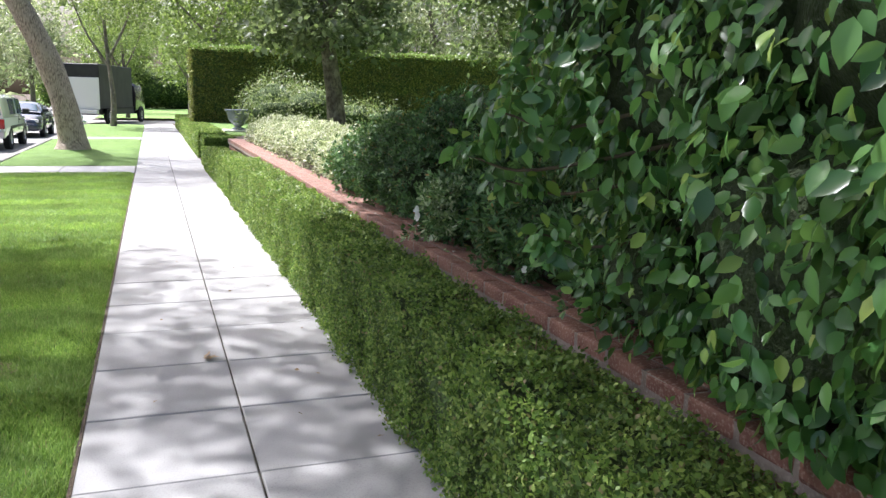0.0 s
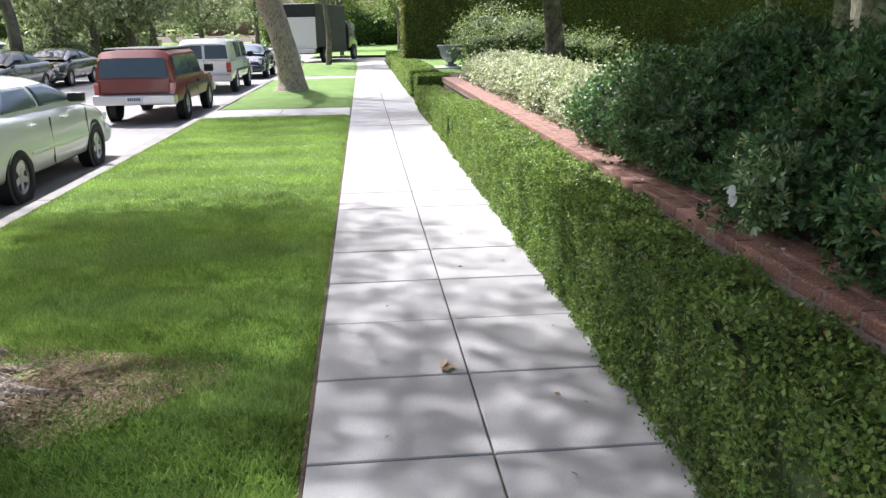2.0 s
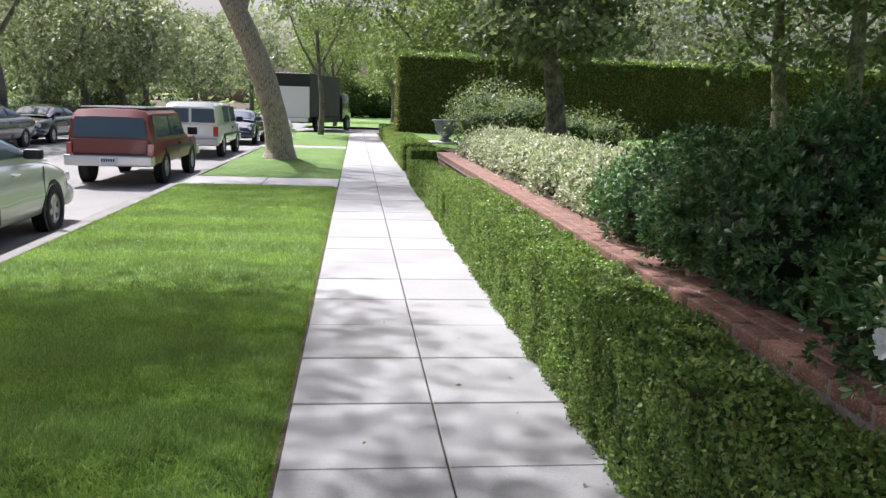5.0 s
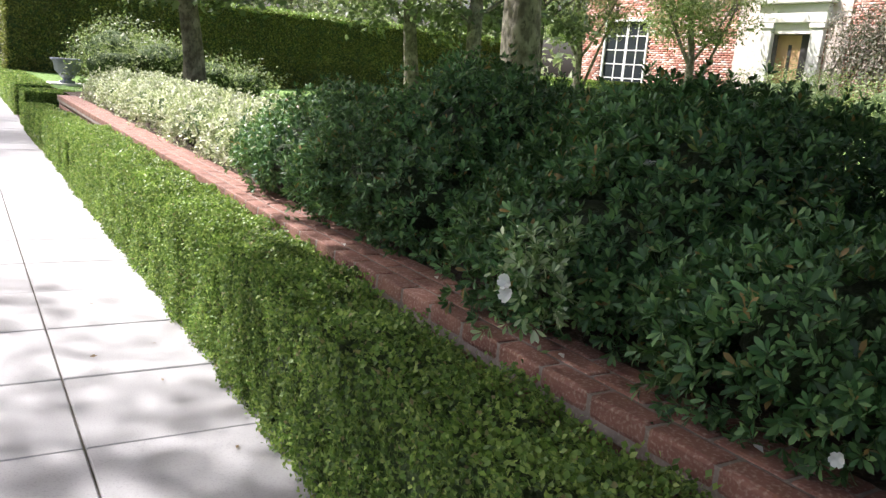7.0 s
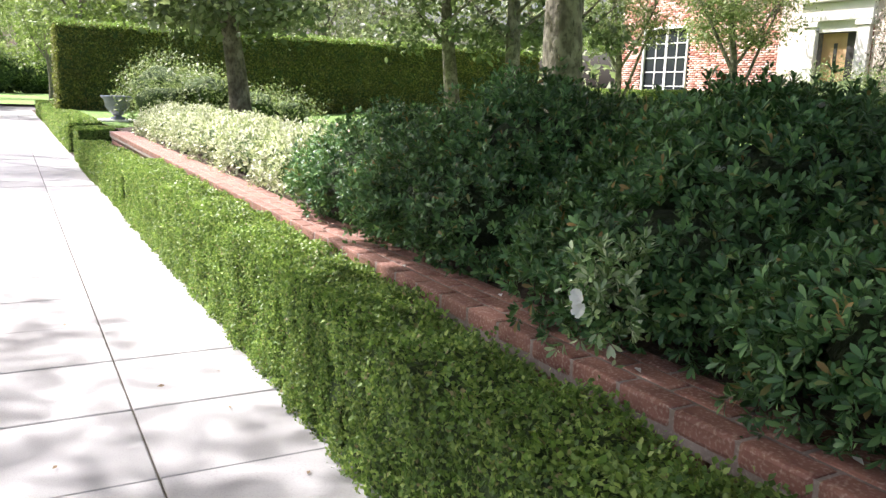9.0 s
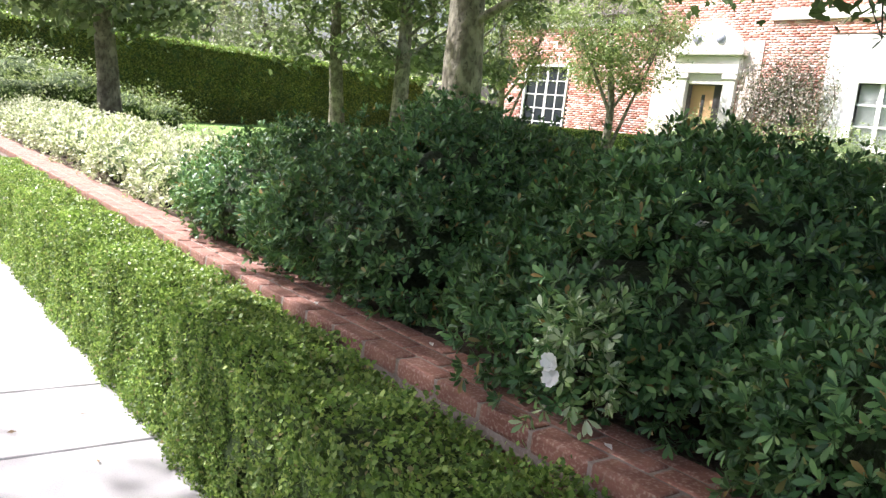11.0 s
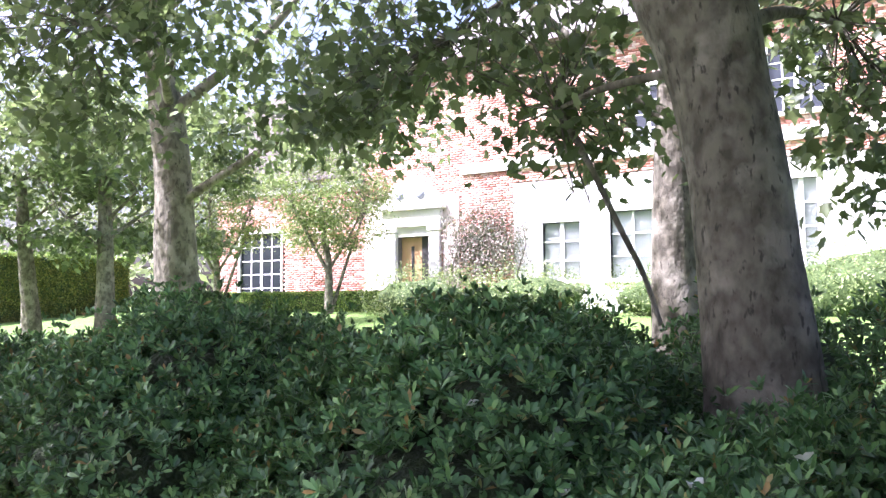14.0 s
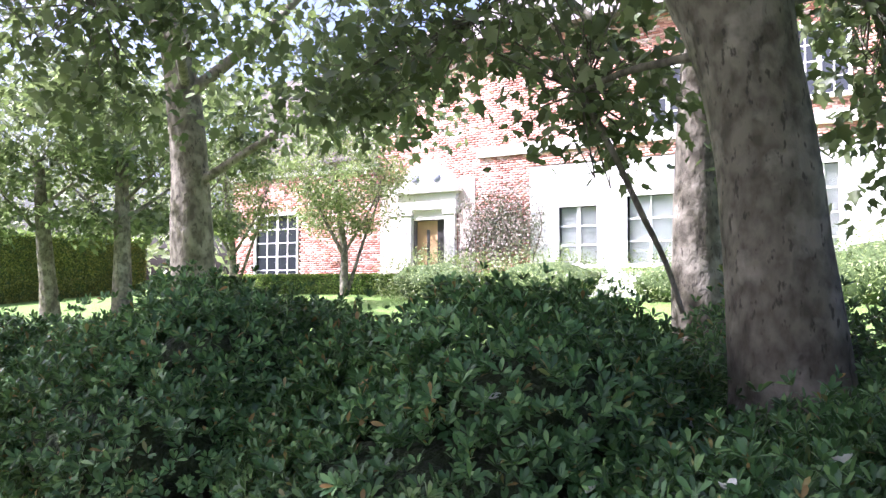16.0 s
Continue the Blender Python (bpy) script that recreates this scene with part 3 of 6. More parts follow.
# ---- shrubs ----
def rosette_shrub(label, blobs, density, leaf, material, seed, per=7, flowers=0, inner=0.82, group="azaleas behind the wall", core=0.80):
    """A shrub whose shoots end in whorls of narrow leaves."""
    rng = np.random.default_rng(seed)
    c0 = np.mean([c for c, r in blobs], 0)
    base = (c0[0], c0[1], 0.66)
    sh = thing("shrub", base, label, "shrub", group)
    o = np.array(base)
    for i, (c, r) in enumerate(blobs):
        blob("inner_growth", np.array(c) - o, [k * (core - (.16 if group == 'azaleas behind the wall' else .04)) for k in r], CORE if material is SUNLIT_SHRUB_LEAF else CORE_SHADE, sh, seed + i, 0.08)
    area = sum(12.6 * (r[0] * r[1] * r[2]) ** (2 / 3) for c, r in blobs)
    P, N = ellipsoids_surface(rng, int(area * density), blobs, inner)
    ok = (P[:, 2] > 0.725) & (P[:, 0] > 1.0 + 0.24 * (P[:, 2] < 0.80))
    P, N = P[ok], N[ok]
    P += N * ((0.12 if group == 'azaleas behind the wall' else 0.06) * lump_field(P, 3.6, seed) + 0.06 * lump_field(P, 9.0, seed) + 0.11 * rng.random(len(P)) ** 6)[:, None]
    N = unit(N + np.array([0, 0, 0.45]) + 0.4 * rng.normal(size=N.shape))
    m = len(P)
    A = unit(np.cross(N, rand_unit(rng, m)))
    B = np.cross(N, A)
    Ps, Ns, Us = [], [], []
    for k in range(per):
        w = 2 * math.pi * k / per + rng.uniform(-.3, .3, m)
        out = A * np.cos(w)[:, None] + B * np.sin(w)[:, None]
        lift = rng.uniform(0.45, 1.6, m)[:, None]
        Us.append(unit(out + N * lift))
        Ns.append(unit(N - out * lift))
        Ps.append(P + out * 0.004)
    Ps, Ns, Us = np.concatenate(Ps), np.concatenate(Ns), np.concatenate(Us)
    scatter("foliage", Ps - o, Ns, Us, leaf * rng.uniform(0.6, 1.2, len(Ps)), OBOVATE, material, sh)
    if flowers:
        idx = rng.choice(m, flowers, replace=False)
        for i in idx:
            flower(sh, P[i] + N[i] * 0.03 - o, N[i], 0.018 + 0.014 * rng.random(), rng)
    return sh


def flower(parent, at, face, size, rng):
    """An open white bloom of five or six petals."""
    k = 6
    face = np.array(face)
    a = unit(np.cross(face, rng.normal(size=3)))
    b = np.cross(face, a)
    w = np.arange(k) * 2 * math.pi / k
    U = a * np.cos(w)[:, None] + b * np.sin(w)[:, None] + face * rng.uniform(.1, .6, k)[:, None]
    ob = scatter("bloom", np.tile(at, (k, 1)), np.tile(face, (k, 1)), U, np.full(k, size), PETALS, PETAL, parent, "white open bloom")
    return ob


for i, (y, ry, top, nb, lb) in enumerate((
        (-1.9, .8, 1.5, 2, "dark green azalea deep in the shade of the trees"),
        (-.52, .62, 1.5, 3, "dark green azalea with narrow whorled leaves, in shade"),
        (.28, .46, 1.26, 3, "low dark green azalea in front of the large trunk"),
        (1.30, .66, 1.60, 4, "dark green azalea with a few white blooms"),
        (2.86, .74, 1.63, 4, "tall dark green azalea with white blooms, in shade"),
        (4.15, .74, 1.42, 4, "dark green azalea in full leaf at the edge of the shade"))):
    top -= .05
    front = ((1.70, y, .94), (.52, ry * 1.2, .32))
    rosette_shrub(lb, [front, ((1.95, y - ry * .3, top - .40), (.45, ry * .62, .38)), ((2.0, y + ry * .55, top - .52), (.4, ry * .6, .36)), ((2.35, y + ry * .12, top - .44), (.56, ry * .95, .43)), ((2.85, y + .05, top - .55), (.55, ry * .9, .42))],
                  1000, .041, AZALEA_LEAF, 11 + i, 8, nb * 2 + 1)
# the spray hanging over the coping, sunlight put into its leaf colours
rosette_shrub("azalea spray hanging over the coping, its leaves coloured paler for sunlight", [((1.12, 1.02, .90), (.05, .06, .05)), ((1.15, 1.06, .95), (.06, .08, .05)), ((1.2, 1.1, 1.02), (.08, .07, .06)), ((1.19, 1.17, .94), (.05, .06, .05)), ((1.12, 1.12, 1.0), (.04, .05, .04))], 620, .041, LIT_SPRAY_LEAF, 19, 6, 0, core=.3, inner=.4)
bloom_stem = thing("azalea_bloom", (1.02, 1.045, .93), "white azalea blooms hanging over the coping", "flower")
for dx, dy, dz in ((0, 0, .015), (.0, -.012, -.022)):
    flower(bloom_stem, (dx, dy, dz), (-.9, -.3, .35), .03, np.random.default_rng(int(90 + dz * 100)))
rosette_shrub("dark green azalea at the foot of the large tree", [((3.7, -.25, 1.15), (.7, .7, .55)), ((4.2, .75, 1.1), (.7, .7, .5))], 300, .05, AZALEA_LEAF, 27, 7, 3)
for i in range(6):
    rosette_shrub("clipped shrub with small leathery leaves coloured pale for full sun", [((1.78, 5.75 + 1.4 * i, .86), (.40, .85, .27)), ((2.2, 5.8 + 1.4 * i, .87), (.5, .85, .28))], 560, 0.046, SUNLIT_SHRUB_LEAF, 20 + i, 6, 0, group="pale shrubs along the wall")


def rose_bush(label, blobs, n, leaf, material, seed, blooms=0, z0=0.66, at=None):
    rng = np.random.default_rng(seed)
    c0 = at or np.mean([c for c, r in blobs], 0)
    o = np.array((c0[0], c0[1], z0))
    sh = thing("shrub", tuple(o), label, "shrub")
    for i, (c, r) in enumerate(blobs):
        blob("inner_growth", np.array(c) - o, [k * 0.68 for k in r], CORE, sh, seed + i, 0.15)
    P, N = ellipsoids_surface(rng, n, blobs, 0.6)
    P += N * (0.26 * lump_field(P, 2.2, seed) + 0.35 * rng.random(len(P)) ** 4)[:, None]
    ok = P[:, 2] > z0
    P, N = P[ok], N[ok]
    Nl = unit(N + np.array([0, 0, .5]) + 0.8 * rng.normal(size=P.shape))
    U = np.cross(Nl, rand_unit(rng, len(P))) + 0.3 * N
    scatter("foliage", P - o, Nl, U, leaf * rng.uniform(.6, 1.25, len(P)), OVAL, material, sh)
    for i in rng.choice(len(P), blooms, replace=False):
        flower(sh, P[i] + N[i] * 0.04 - o, N[i], 0.07, rng)
    return sh


rose_bush("loose rose bush with pale green leaves and white blooms", [((2.7, 18.6, 1.1), (.8, .9, .55)), ((3.6, 18.4, 1.3), (.8, .9, .6)), ((4.6, 18.2, 1.05), (.9, 1.0, .5)), ((3.0, 20.6, 1.45), (.9, 1.1, .7)), ((4.1, 21.5, 1.3), (1.0, 1.2, .65)), ((5.6, 18.6, .95), (.8, .8, .4))], 17000, 0.085, LIME_LEAF, 31, 18)
rose_bush("rounded sunlit shrub in front of the house", [((17.6, 12.4, garden_z(17.6) + .42), (1.0, 1.9, .78)), ((17.8, 9.2, garden_z(17.8) + .42), (1.0, 2.1, .72))], 11000, 0.085, LIME_LEAF, 32, 0, garden_z(17.6) - .1)
rose_bush("rounded sunlit shrub under the house windows", [((18.0, 5.4, garden_z(18) + .4), (1.0, 2.2, .72)), ((18.3, 1.6, garden_z(18) + .6), (1.0, 2.2, 1.05))], 11000, 0.085, LIME_LEAF, 33, 0, garden_z(18) - .1)

# ---- broad-leaved shrub leaning over the wall ----
def broad_shrub():
    rng = np.random.default_rng(41)
    o = np.array((1.75, -2.2, 0.66))
    sh = thing("shrub", tuple(o), "large glossy broad-leaved shrub leaning over the wall", "shrub")
    blobs = [((1.55, -2.2, 1.95), (1.0, 1.15, 1.1)), ((1.5, -1.15, 1.75), (.72, .8, .85)), ((1.7, -2.4, 3.0), (1.1, 1.7, 1.1)), ((1.6, -3.6, 1.9), (1.0, 1.0, 1.2)), ((1.25, -.75, 1.95), (.5, .42, .42)), ((1.5, -1.0, 2.7), (.8, .8, .8)), ((1.28, -1.75, 1.2), (.46, .8, .48)), ((1.12, -2.5, 1.3), (.5, .6, .5)), ((1.28, -1.0, 1.0), (.26, .5, .26)), ((1.2, -1.7, .98), (.28, .5, .26))]
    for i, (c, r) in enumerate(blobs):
        blob("inner_growth", np.array(c) - o, [k * 0.72 for k in r], CORE_SHADE, sh, 50 + i, 0.1)
    # shoots that reach out past the crown
    blobs = blobs + [((1.02, -.38, 1.56), (.15, .14, .2)), ((1.0, -.62, 1.75), (.2, .2, .26)), ((.95, -1.2, 1.6), (.2, .25, .35)), ((.64, -1.0, 1.52), (.15, .11, .12)), ((.58, -.86, 1.40), (.10, .08, .06)), ((.72, -.84, 1.30), (.14, .10, .08)), ((.80, -.95, 1.14), (.12, .12, .10))]
    P, N = ellipsoids_surface(rng, 46000, blobs, 0.74)
    P += N * (0.08 * lump_field(P, 4.0, 2.0))[:, None]
    ok = (P[:, 2] > 0.74) & (P[:, 1] < -0.22)
    P, N = P[ok], N[ok]
    m = len(P)
    Nl = unit(N * 0.8 + np.array([-.1, 0, .45]) + 0.55 * rng.normal(size=P.shape))
    U = np.cross(Nl, rand_unit(rng, m)) + np.array([0, 0, -.7]) + 0.4 * N
    young = rng.random(m) < 0.07
    size = 0.058 * rng.uniform(.55, 1.3, m)
    scatter("foliage", (P - o)[~young], Nl[~young], U[~young], size[~young], BROAD, FICUS_LEAF, sh)
    scatter("young_foliage", (P + N * .03 - o)[young], Nl[young], U[young], size[young] * .9, BROAD, YOUNG_AND_LIT_LEAF, sh, "pale young leaves")
    for tip in ((.60, -1.0, 1.52), (.56, -.86, 1.38), (.70, -.84, 1.30), (.78, -.95, 1.14)):
        q = smooth_line([(-.5, .9, tip[2] - .55), (tip[0] - o[0] + .22, tip[1] - o[1] - .05, tip[2] - .70), (tip[0] - o[0], tip[1] - o[1], tip[2] - o[2])], 5)
        v, f = tube(q, np.linspace(.008, .003, len(q)), 6)
        mesh_np("shoot", v, f, TWIG, sh, smooth=True)
    for k in range(14):
        a = rng.uniform(-1.5, 1.5)
        q = smooth_line([(0.1 * rng.normal(), 0.15 * rng.normal(), 0), (.1 * rng.normal() - .1, a * .4, .7), (-.35 + .2 * rng.normal(), a, 1.4 + .4 * rng.normal())], 4)
        v, f = tube(q, np.linspace(.02, .006, len(q)), 6)
        mesh_np("stem", v, f, TWIG, sh, smooth=True)


broad_shrub()

# ---- trees ----
SUN_GAPS = [((1.12, 1.08, .95), .26), ((1.2, 1.75, .7), .10), ((1.2, .9, .7), .10)]  # holes cut in the unseen canopies so sun reaches these spots


def tree(label, trunk, radii, limbs, clumps, leaves, leaf, shape, leaf_mat, bark_mat, seed, spread=0.45, segs=16, name="tree", category="tree", group="", droop=0.3, lump=0.12, shade_canopy=None, furrow=0.0):
    """A tree: a tapered trunk, limbs from it, and a crown of leaves held in clumps about the limbs' ends.
    clumps: (centre, radii, how many clumps). Canopies are leaf masses added out of view for shade."""
    rng = np.random.default_rng(seed)
    base = np.array(trunk[0], float)
    t = thing(name, tuple(base), label, category, group)
    line = smooth_line(trunk, 40 if furrow else 6)
    rr = np.interp(np.linspace(0, 1, len(line)), np.linspace(0, 1, len(radii)), radii)
    v, f = tube(line - base, rr, segs, lump, seed)
    if furrow:
        # plates of bark parted by upright furrows, and roots that swell at the foot
        axis = np.repeat(line - base, segs, 0)
        d = v - axis
        r = np.linalg.norm(d, axis=1, keepdims=True)
        w = np.arctan2(d[:, 1], d[:, 0])
        cut = [abs(noise.noise(Vector((math.cos(a) * 9.0, math.sin(a) * 9.0, z * 3.6)))) + .6 * abs(noise.noise(Vector((math.cos(a) * 19, math.sin(a) * 19, z * 9.0 + 7)))) for a, z in zip(w, v[:, 2])]
        foot = np.exp(-np.clip(v[:, 2], 0, 9) / .20) * (.45 + .55 * np.cos(w * 5 + .8)) * .8
        v = axis + d * (1 + furrow * (np.array(cut)[:, None] - .3) + foot[:, None])
    mesh_np("trunk", v, f, bark_mat, t, smooth=True)
    for pts, r0, r1 in limbs:
        q = smooth_line(pts, 5)
        v, f = tube(q - base, np.linspace(r0, r1, len(q)), 8, lump, seed)
        mesh_np("limb", v, f, bark_mat, t, smooth=True)
    centres = []
    for c, r, k in clumps:
        d = rand_unit(rng, k) * (rng.uniform(0.25, 1.0, k) ** 0.5)[:, None]
        centres.append(np.array(c) + d * np.array(r))
    centres = np.concatenate(centres)
    k = len(centres)
    # twigs towards each clump
    tv, tf, off = [], [], 0
    ends = np.array([p[-1] for p, a, b in limbs] + [line[-1]]) if limbs else line[-1:]
    for c in centres[: min(k, 160)]:
        e = ends[np.argmin(((ends - c) ** 2).sum(1))]
        mid = (e + c) / 2 + rng.normal(size=3) * .15
        v, f = tube(np.array([e, mid, c]) - base, (.008, .005, .003), 4)
        tv.append(v), tf.append(f + off)
        off += len(v)
    mesh_np("branchwork", np.concatenate(tv), np.concatenate(tf), bark_mat, t, kind="stuff")
    pick = rng.integers(0, k, leaves)
    flat = np.array([1.0, 1.0, 0.55])
    P = centres[pick] + rng.normal(size=(leaves, 3)) * spread * flat * rng.uniform(.5, 1.0, (leaves, 1))
    Nl = unit(np.array([0, 0, 1.0]) + 0.7 * rng.normal(size=P.shape))
    U = np.cross(Nl, rand_unit(rng, leaves)) + np.array([0, 0, -droop])
    scatter("crown", P - base, Nl, U, leaf * rng.uniform(.6, 1.25, leaves), shape, leaf_mat, t)
    # unseen leaf masses added overhead to shade what lies below
    for c, r, k, m, size in shade_canopy or ():
        cc = np.array(c) + rand_unit(rng, k) * (rng.uniform(0.1, 1.0, k) ** 0.5)[:, None] * np.array(r)
        P = cc[rng.integers(0, k, m)] + rng.normal(size=(m, 3)) * np.array([.5, .5, .25])
        for spot, width in SUN_GAPS:
            away = P - np.array(spot)
            along = away @ np.array(SUN_DIR)
            P = P[np.linalg.norm(away - along[:, None] * np.array(SUN_DIR), axis=1) > width]
        m = len(P)
        Nl = unit(np.array([0, 0, 1.0]) + 0.5 * rng.normal(size=P.shape))
        scatter("shade_crown", P - base, Nl, np.cross(Nl, rand_unit(rng, m)), size * rng.uniform(.6, 1.2, m), OVAL, leaf_mat, t)
    return t


# the parkway tree passed on the street side
tree("street tree with furrowed brown bark beside the sidewalk", [(-2.55, 1.5, -.08), (-2.58, 1.5, .35), (-2.66, 1.5, 1.2), (-2.78, 1.55, 2.6), (-2.9, 1.6, 4.2)], (.46, .33, .29, .27, .25, .22, .2, .18),
     [([(-2.85, 1.58, 3.6), (-3.8, 2.6, 5.2), (-4.8, 4.2, 6.4)], .13, .04), ([(-2.88, 1.58, 3.9), (-2.2, .6, 5.4), (-1.4, -.8, 6.6)], .12, .04), ([(-2.9, 1.6, 4.2), (-3.2, 1.4, 6), (-3.3, 2.2, 7.5)], .14, .04),
      ([(-2.85, 1.58, 3.4), (-4.2, .6, 4.8), (-5.8, -.4, 5.9)], .11, .04)],
     [((-4.2, 3.6, 6.9), (3.6, 4.8, 1.6), 190), ((-2.2, -2.6, 6.6), (3.0, 3.0, 1.2), 70), ((-1.7, 3.2, 6.5), (1.7, 2.6, 1.0), 110), ((-5.3, 6.2, 6.7), (1.8, 2.6, .9), 110)], 29000, 0.11, OVAL, STREET_LEAF, BARK_BROWN, 61, .5, 220, lump=.12, furrow=.17, shade_canopy=[((-.3, 3.8, 6.4), (1.15, 2.0, .6), 80, 5500, .22), ((-3.2, 4.8, 7.4), (1.1, 3.0, .5), 30, 1300, .20), ((-5.4, 8.5, 7.2), (1.5, 1.6, .4), 50, 2600, .20)])
tree("leaning street tree with brown forked trunk", [(-2.4, 20.75, -.05), (-2.42, 20.75, .5), (-2.75, 20.75, 2.0), (-3.3, 20.75, 3.4), (-3.75, 20.75, 4.3), (-4.3, 20.75, 5.8)], (.52, .36, .32, .30, .27, .24, .2),
     [([(-3.4, 20.75, 3.6), (-3.15, 20.8, 4.6), (-2.85, 20.8, 5.8), (-2.5, 20.6, 7.4)], .15, .06), ([(-4.2, 20.75, 5.6), (-5.2, 20, 7.2)], .12, .05), ([(-3.6, 20.7, 4.1), (-3.45, 19.8, 5.5), (-3.0, 18.8, 6.8)], .1, .04)],
     [((-3.4, 20.5, 8.2), (4.0, 4.0, 1.9), 150), ((-4.4, 17.2, 7.0), (2.4, 2.4, .9), 45)], 18000, 0.13, OVAL, STREET_LEAF, BARK_BROWN, 62, .55, 16)
for i, (x, y, s) in enumerate(((-2.15, 40.0, .8), (-1.9, 57.0, .8), (-3.2, 74.0, 1.0), (2.6, 66.0, 1.1))):
    tree("slender young street tree on the parkway", [(x, y, 0), (x + .05, y, 1.4), (x - .1, y, 3.2), (x - .2, y, 5.0)], (.2 * s, .15 * s, .12 * s, .1 * s),
         [([(x - .1, y, 2.9), (x - 1.0, y, 4.4), (x - 1.6, y, 6.0)], .07, .03), ([(x - .1, y, 3.2), (x + .7, y, 4.8), (x + 1.2, y, 6.2)], .07, .03)],
         [((x, y, 6.6), (3.2, 3.2, 2.1), 90)], 7000, 0.20, OVAL, STREET_LEAF, BARK_FAR, 63 + i, .6, 10, group="parkway trees")
# garden trees
tree("large garden tree with smooth grey mottled bark", [(3.18, .57, .5), (3.176, .597, 1.17), (3.165, .65, 1.78), (3.158, .68, 2.15), (3.144, .737, 2.52), (3.13, .79, 2.78), (3.115, .85, 3.05), (2.98, 1.0, 4.2), (2.85, 1.2, 5.6)], (.37, .248, .214, .202, .207, .236, .26, .20, .17),
     [([(3.1, .88, 3.1), (3.7, 1.9, 4.0), (4.4, 3.2, 4.5)], .1, .03), ([(3.0, .95, 3.6), (2.3, 2.2, 4.4), (2.0, 3.8, 5.4)], .1, .03), ([(3.0, .95, 3.9), (3.6, -.4, 5), (4.4, -1.6, 5.6)], .1, .04), ([(2.95, 1, 4.2), (1.8, 1.4, 5.4), (1.0, 2.4, 6.0)], .1, .04),
      ([(3.16, .74, 2.75), (3.9, .6, 3.05), (4.7, .45, 3.2)], .05, .015), ([(3.12, .88, 2.98), (3.6, 1.5, 3.32), (4.06, 2.19, 3.55), (4.2, 2.8, 3.4)], .045, .015),
      ([(3.14, .80, 2.62), (3.6, 1.45, 2.72), (4.0, 1.9, 2.75)], .028, .012), ([(4.0, 1.9, 2.75), (4.12, 1.75, 2.4), (4.22, 1.62, 2.05), (4.3, 1.5, 1.75), (4.36, 1.42, 1.45)], .022, .016)],
     [((3.75, 2.65, 3.2), (.8, .8, .40), 20), ((4.15, 2.1, 3.2), (.7, .7, .45), 24), ((4.25, 1.8, 2.72), (.5, .5, .30), 18), ((3.4, 3.2, 2.9), (.5, .5, .26), 12), ((4.75, .42, 3.2), (.7, .45, .6), 24), ((4.75, .3, 2.45), (.5, .35, .4), 16), ((4.9, 4.2, 3.45), (.9, .7, .32), 22),
      ((2.6, .6, 5.8), (2.8, 2.8, 1.0), 50), ((2.2, 4.2, 5.2), (1.6, 1.4, .6), 16)], 5400, 0.105, LOBED, PLANE_LEAF, BARK_GREY, 71, .27, 28, lump=.07, droop=.5,
     shade_canopy=[((.6, 3.6, 6.1), (2.5, 3.0, .6), 130, 12500, .26), ((2.6, -1.1, 3.7), (1.4, .8, .5), 80, 11000, .20), ((1.9, -.1, 4.7), (1.4, 1.1, .4), 70, 8500, .22), ((2.4, -1.2, 5.7), (3.2, 2.4, .8), 120, 15000, .26)])
tree("garden tree with grey trunk forking low", [(5.76, 7.57, .6), (5.74, 7.585, 1.56), (5.70, 7.616, 2.81), (5.60, 7.70, 4.0), (5.36, 7.87, 5.45), (5.2, 8.0, 6.6)], (.33, .262, .225, .19, .17, .12),
     [([(5.68, 7.5, 2.75), (6.05, 6.9, 3.2), (6.4, 6.5, 3.55), (6.9, 6.0, 4.3)], .06, .025), ([(5.62, 7.6, 3.8), (6.3, 6.9, 4.7), (6.9, 6.4, 5.7)], .08, .03), ([(5.5, 7.5, 4.3), (4.9, 8.4, 5.2)], .10, .04), ([(5.45, 7.8, 4.9), (6.2, 7.4, 5.8)], .1, .04), ([(5.6, 7.6, 3.9), (4.6, 6.6, 4.2), (3.4, 5.9, 3.9)], .06, .02)],
     [((5.4, 7.2, 5.5), (2.8, 2.8, 1.4), 70), ((7.2, 5.6, 5.4), (1.6, 1.6, 1.0), 14), ((4.2, 9.4, 4.6), (1.7, 1.7, .9), 40), ((3.2, 5.9, 3.75), (.9, .7, .5), 30), ((3.55, 5.75, 3.0), (.6, .5, .28), 14), ((4.2, 5.3, 4.0), (.8, .8, .5), 26), ((6.0, 6.2, 3.7), (.9, .7, .5), 26), ((6.7, 5.4, 3.6), (.8, .7, .4), 20), ((1.6, 6.0, 5.0), (1.9, 2.6, .75), 40)], 6000, 0.12, LOBED, PLANE_LEAF, BARK_GREY, 72, .3, 20, droop=.5, shade_canopy=[((1.9, 6.2, 6.0), (2.2, 2.4, .8), 50, 3400, .26)])
tree("garden tree with leaning grey trunk behind the large tree", [(6.3, 1.85, .6), (6.25, 1.9, 1.6), (6.2, 1.85, 3.2), (6.3, 1.7, 5.2)], (.27, .22, .17, .14),
     [([(6.2, 1.85, 3.0), (5.6, 3, 4.2)], .08, .03)], [((6.4, 1.8, 6.2), (2.4, 2.4, 1.5), 70)], 7000, 0.13, SLIM, PLANE_LEAF, BARK_GREY, 73, .42, 16)
